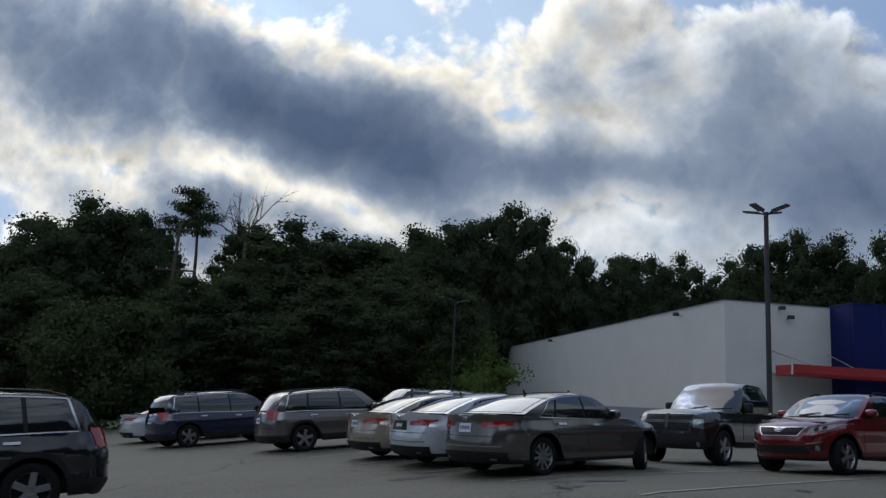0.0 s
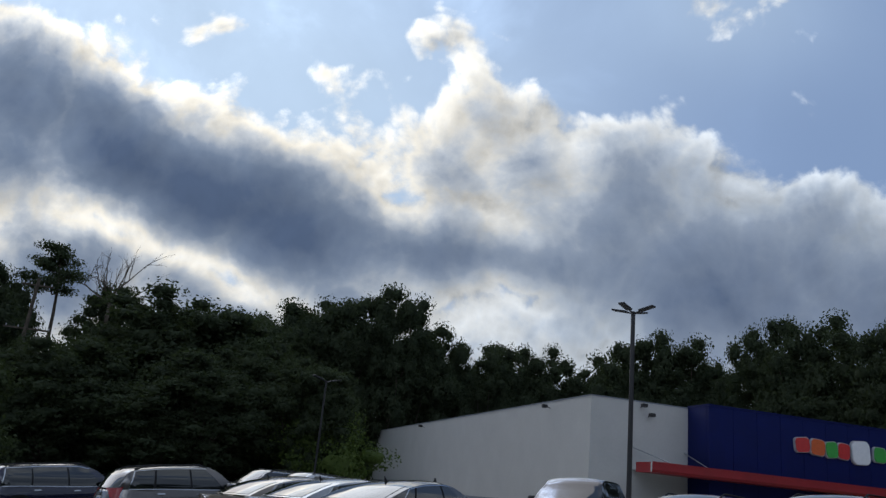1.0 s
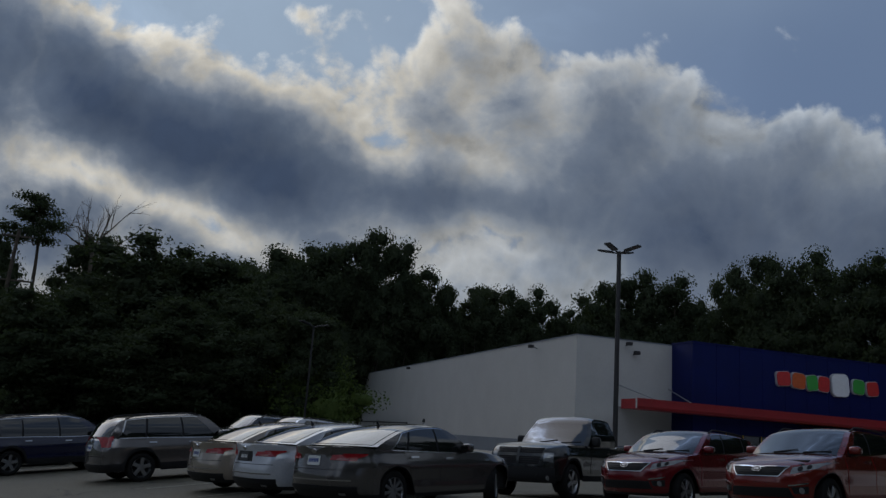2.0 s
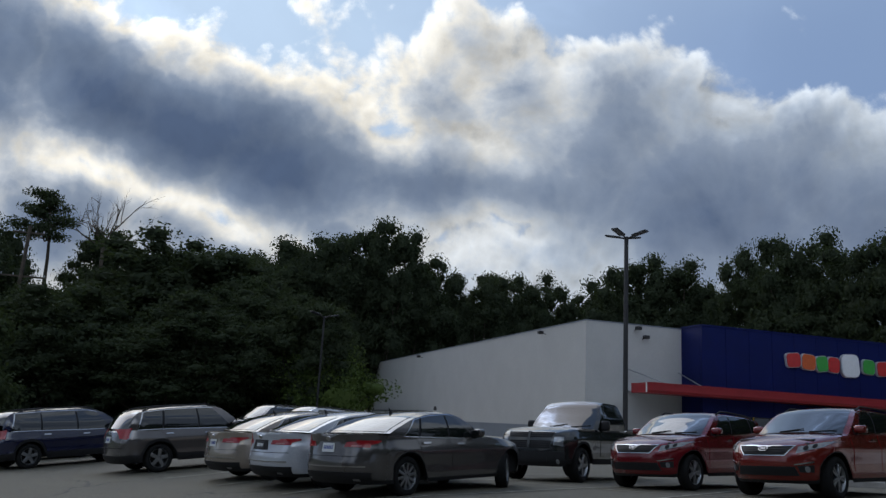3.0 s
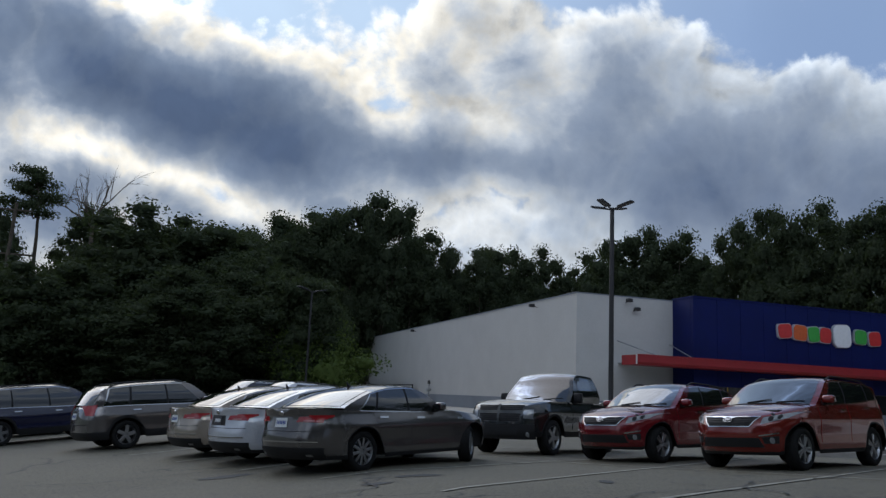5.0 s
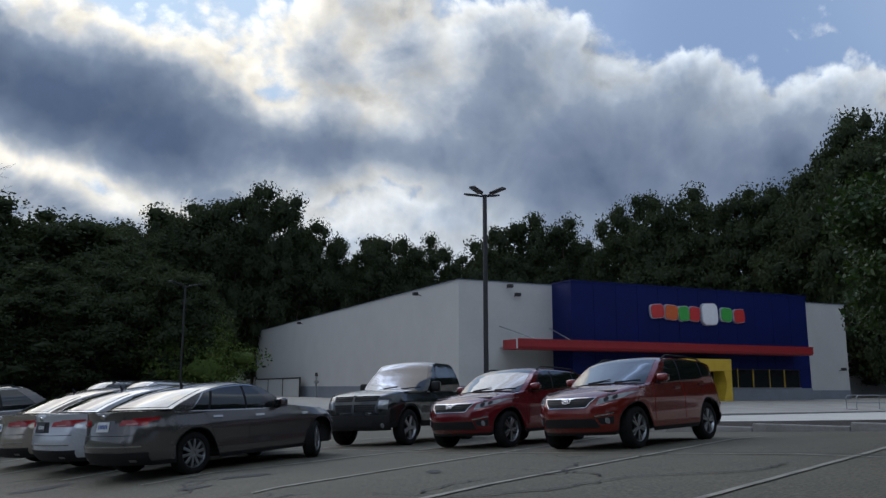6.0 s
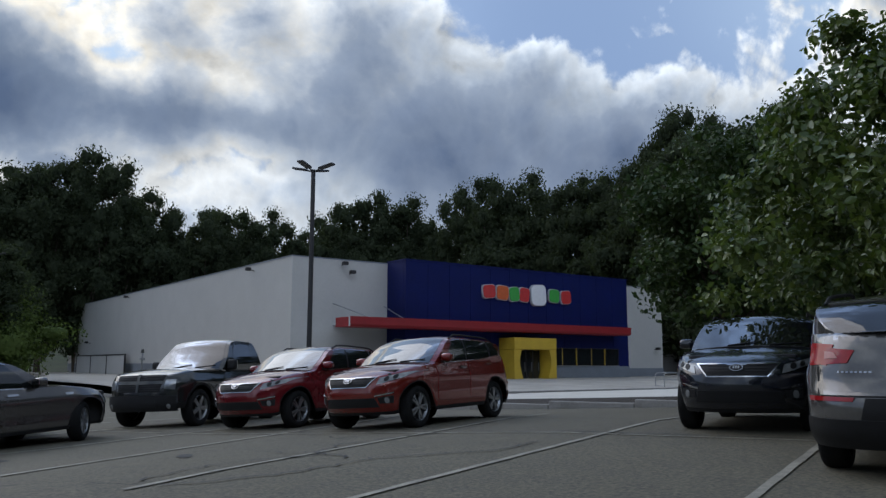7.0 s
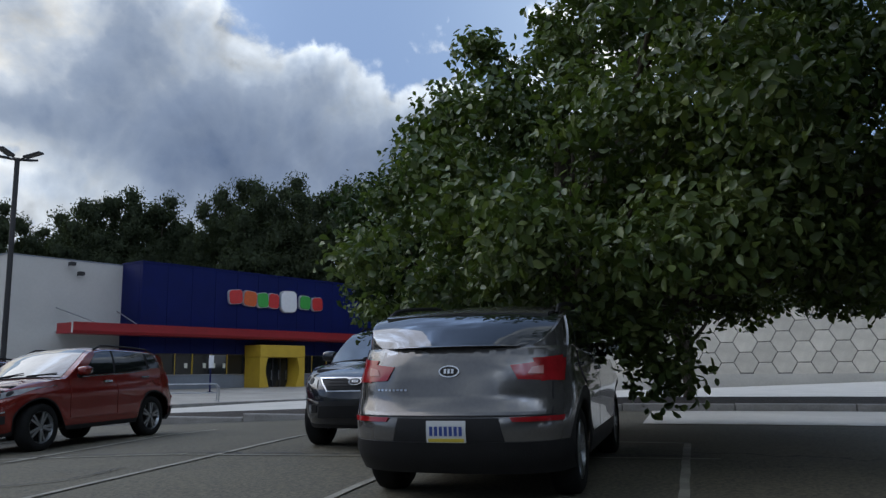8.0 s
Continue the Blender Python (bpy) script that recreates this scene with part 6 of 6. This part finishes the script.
def parked(s, n, turn, wheels):
    """A pose on the lot at (s along, n across), heading turned from the stalls' way, tilted with the ground."""
    x, y = lot(s, n)
    a = STALL + radians(turn)
    fx, fy = math.cos(a), math.sin(a)

    def gz(dx, dy):
        px, py = x + fx * dx - fy * dy, y + fy * dx + fx * dy
        return ground_z(px, py)
    f, r = (gz(wheels[0], 0.8) + gz(wheels[0], -0.8)) / 2, (gz(wheels[1], 0.8) + gz(wheels[1], -0.8)) / 2
    l, q = (gz(wheels[0], 0.8) + gz(wheels[1], 0.8)) / 2, (gz(wheels[0], -0.8) + gz(wheels[1], -0.8)) / 2
    pitch = math.atan2(f - r, wheels[0] - wheels[1])
    roll = math.atan2(l - q, 1.6)
    z = f - (f - r) * wheels[0] / (wheels[0] - wheels[1])
    return Matrix.Translation((x, y, z)) @ Matrix.Rotation(a, 4, "Z") @ Matrix.Rotation(-pitch, 4, "Y") @ Matrix.Rotation(roll, 4, "X")


build_car("suv", dict(CROSSOVER, trim_rows=1), RED_B, "red compact crossover with chrome-framed grille, parked in a stall", "car", parked(16.30, 7.28, 180, (1.34, -1.30)))
build_car("suv", dict(CROSSOVER, trim_rows=1), RED_A, "dark red compact crossover parked beside a pickup", "car", parked(16.60, 10.40, 183.5, (1.34, -1.30)))
build_car("pickup_truck", PICKUP, PICK_GREY, "charcoal grey pickup truck with an upright dark grille", "truck", parked(17.15, 14.10, 195, (1.72, -1.36)))
build_car("sedan", dict(SEDAN, steer=30), GREY, "graphite grey sedan with its front wheels turned", "car", parked(10.62, 12.25, 9, (1.42, -1.385)))
build_car("sedan", dict(SEDAN, dark_plate=True), WHITE_CAR, "silver-white sedan with red tail lights and dark plate", "car", parked(10.75, 14.5, 0, (1.42, -1.385)))
build_car("sedan", SEDAN, GOLD, "pale gold sedan parked beside a white one", "car", parked(10.9, 16.95, 0, (1.42, -1.385)))
build_car("suv", dict(BIG_CROSSOVER), GREY_SUV, "warm grey mid-size crossover with roof rails", "car", parked(10.2, 21.8, 0, (1.42, -1.36)))
build_car("minivan", VAN, NAVY, "dark navy minivan with silver rims", "car", parked(8.4, 27.6, 9, (1.55, -1.45)))
build_car("sedan", SEDAN, WHITE_CAR, "white sedan parked beyond a navy minivan", "car", parked(8.3, 31.3, 0, (1.42, -1.385)))
build_car("suv", dict(CROSSOVER, trim_rows=1), DARK_BLUE, "midnight blue compact crossover parked under a tree", "car", parked(16.3, 1.12, 183, (1.34, -1.30)))
build_car("suv", CROSSOVER, SILVER, "silver grey compact crossover with red tail lights", "car", parked(12.95, -1.2, -1.5, (1.34, -1.30)))
build_car("suv", BIG_CROSSOVER, BLACK_CAR, "black-blue mid-size crossover parked at the lot's edge", "car", parked(0.2, 12.5, 180, (1.42, -1.36)))
build_car("suv", BIG_CROSSOVER, DARK_BLUE, "dark crossover nose to nose with a sedan", "car", parked(16.3, 29.2, 180, (1.42, -1.36)))
build_car("suv", BIG_CROSSOVER, WHITE_CAR, "pale silver crossover nose to nose with a sedan", "car", parked(16.3, 26.2, 180, (1.42, -1.36)))
far_car = build_car("sedan", SEDAN, WHITE_CAR, "distant pale sedan at the edge of the wood", "car", pose(-7.4, 58.5, ground_z(-7.4, 58.5) + 0.02, 0, 0, 200))
build_car("sedan", SEDAN, DARK_BLUE, "distant dark sedan at the edge of the wood", "car", pose(-3.6, 60.5, ground_z(-3.6, 60.5) + 0.02, 0, 0, 200))
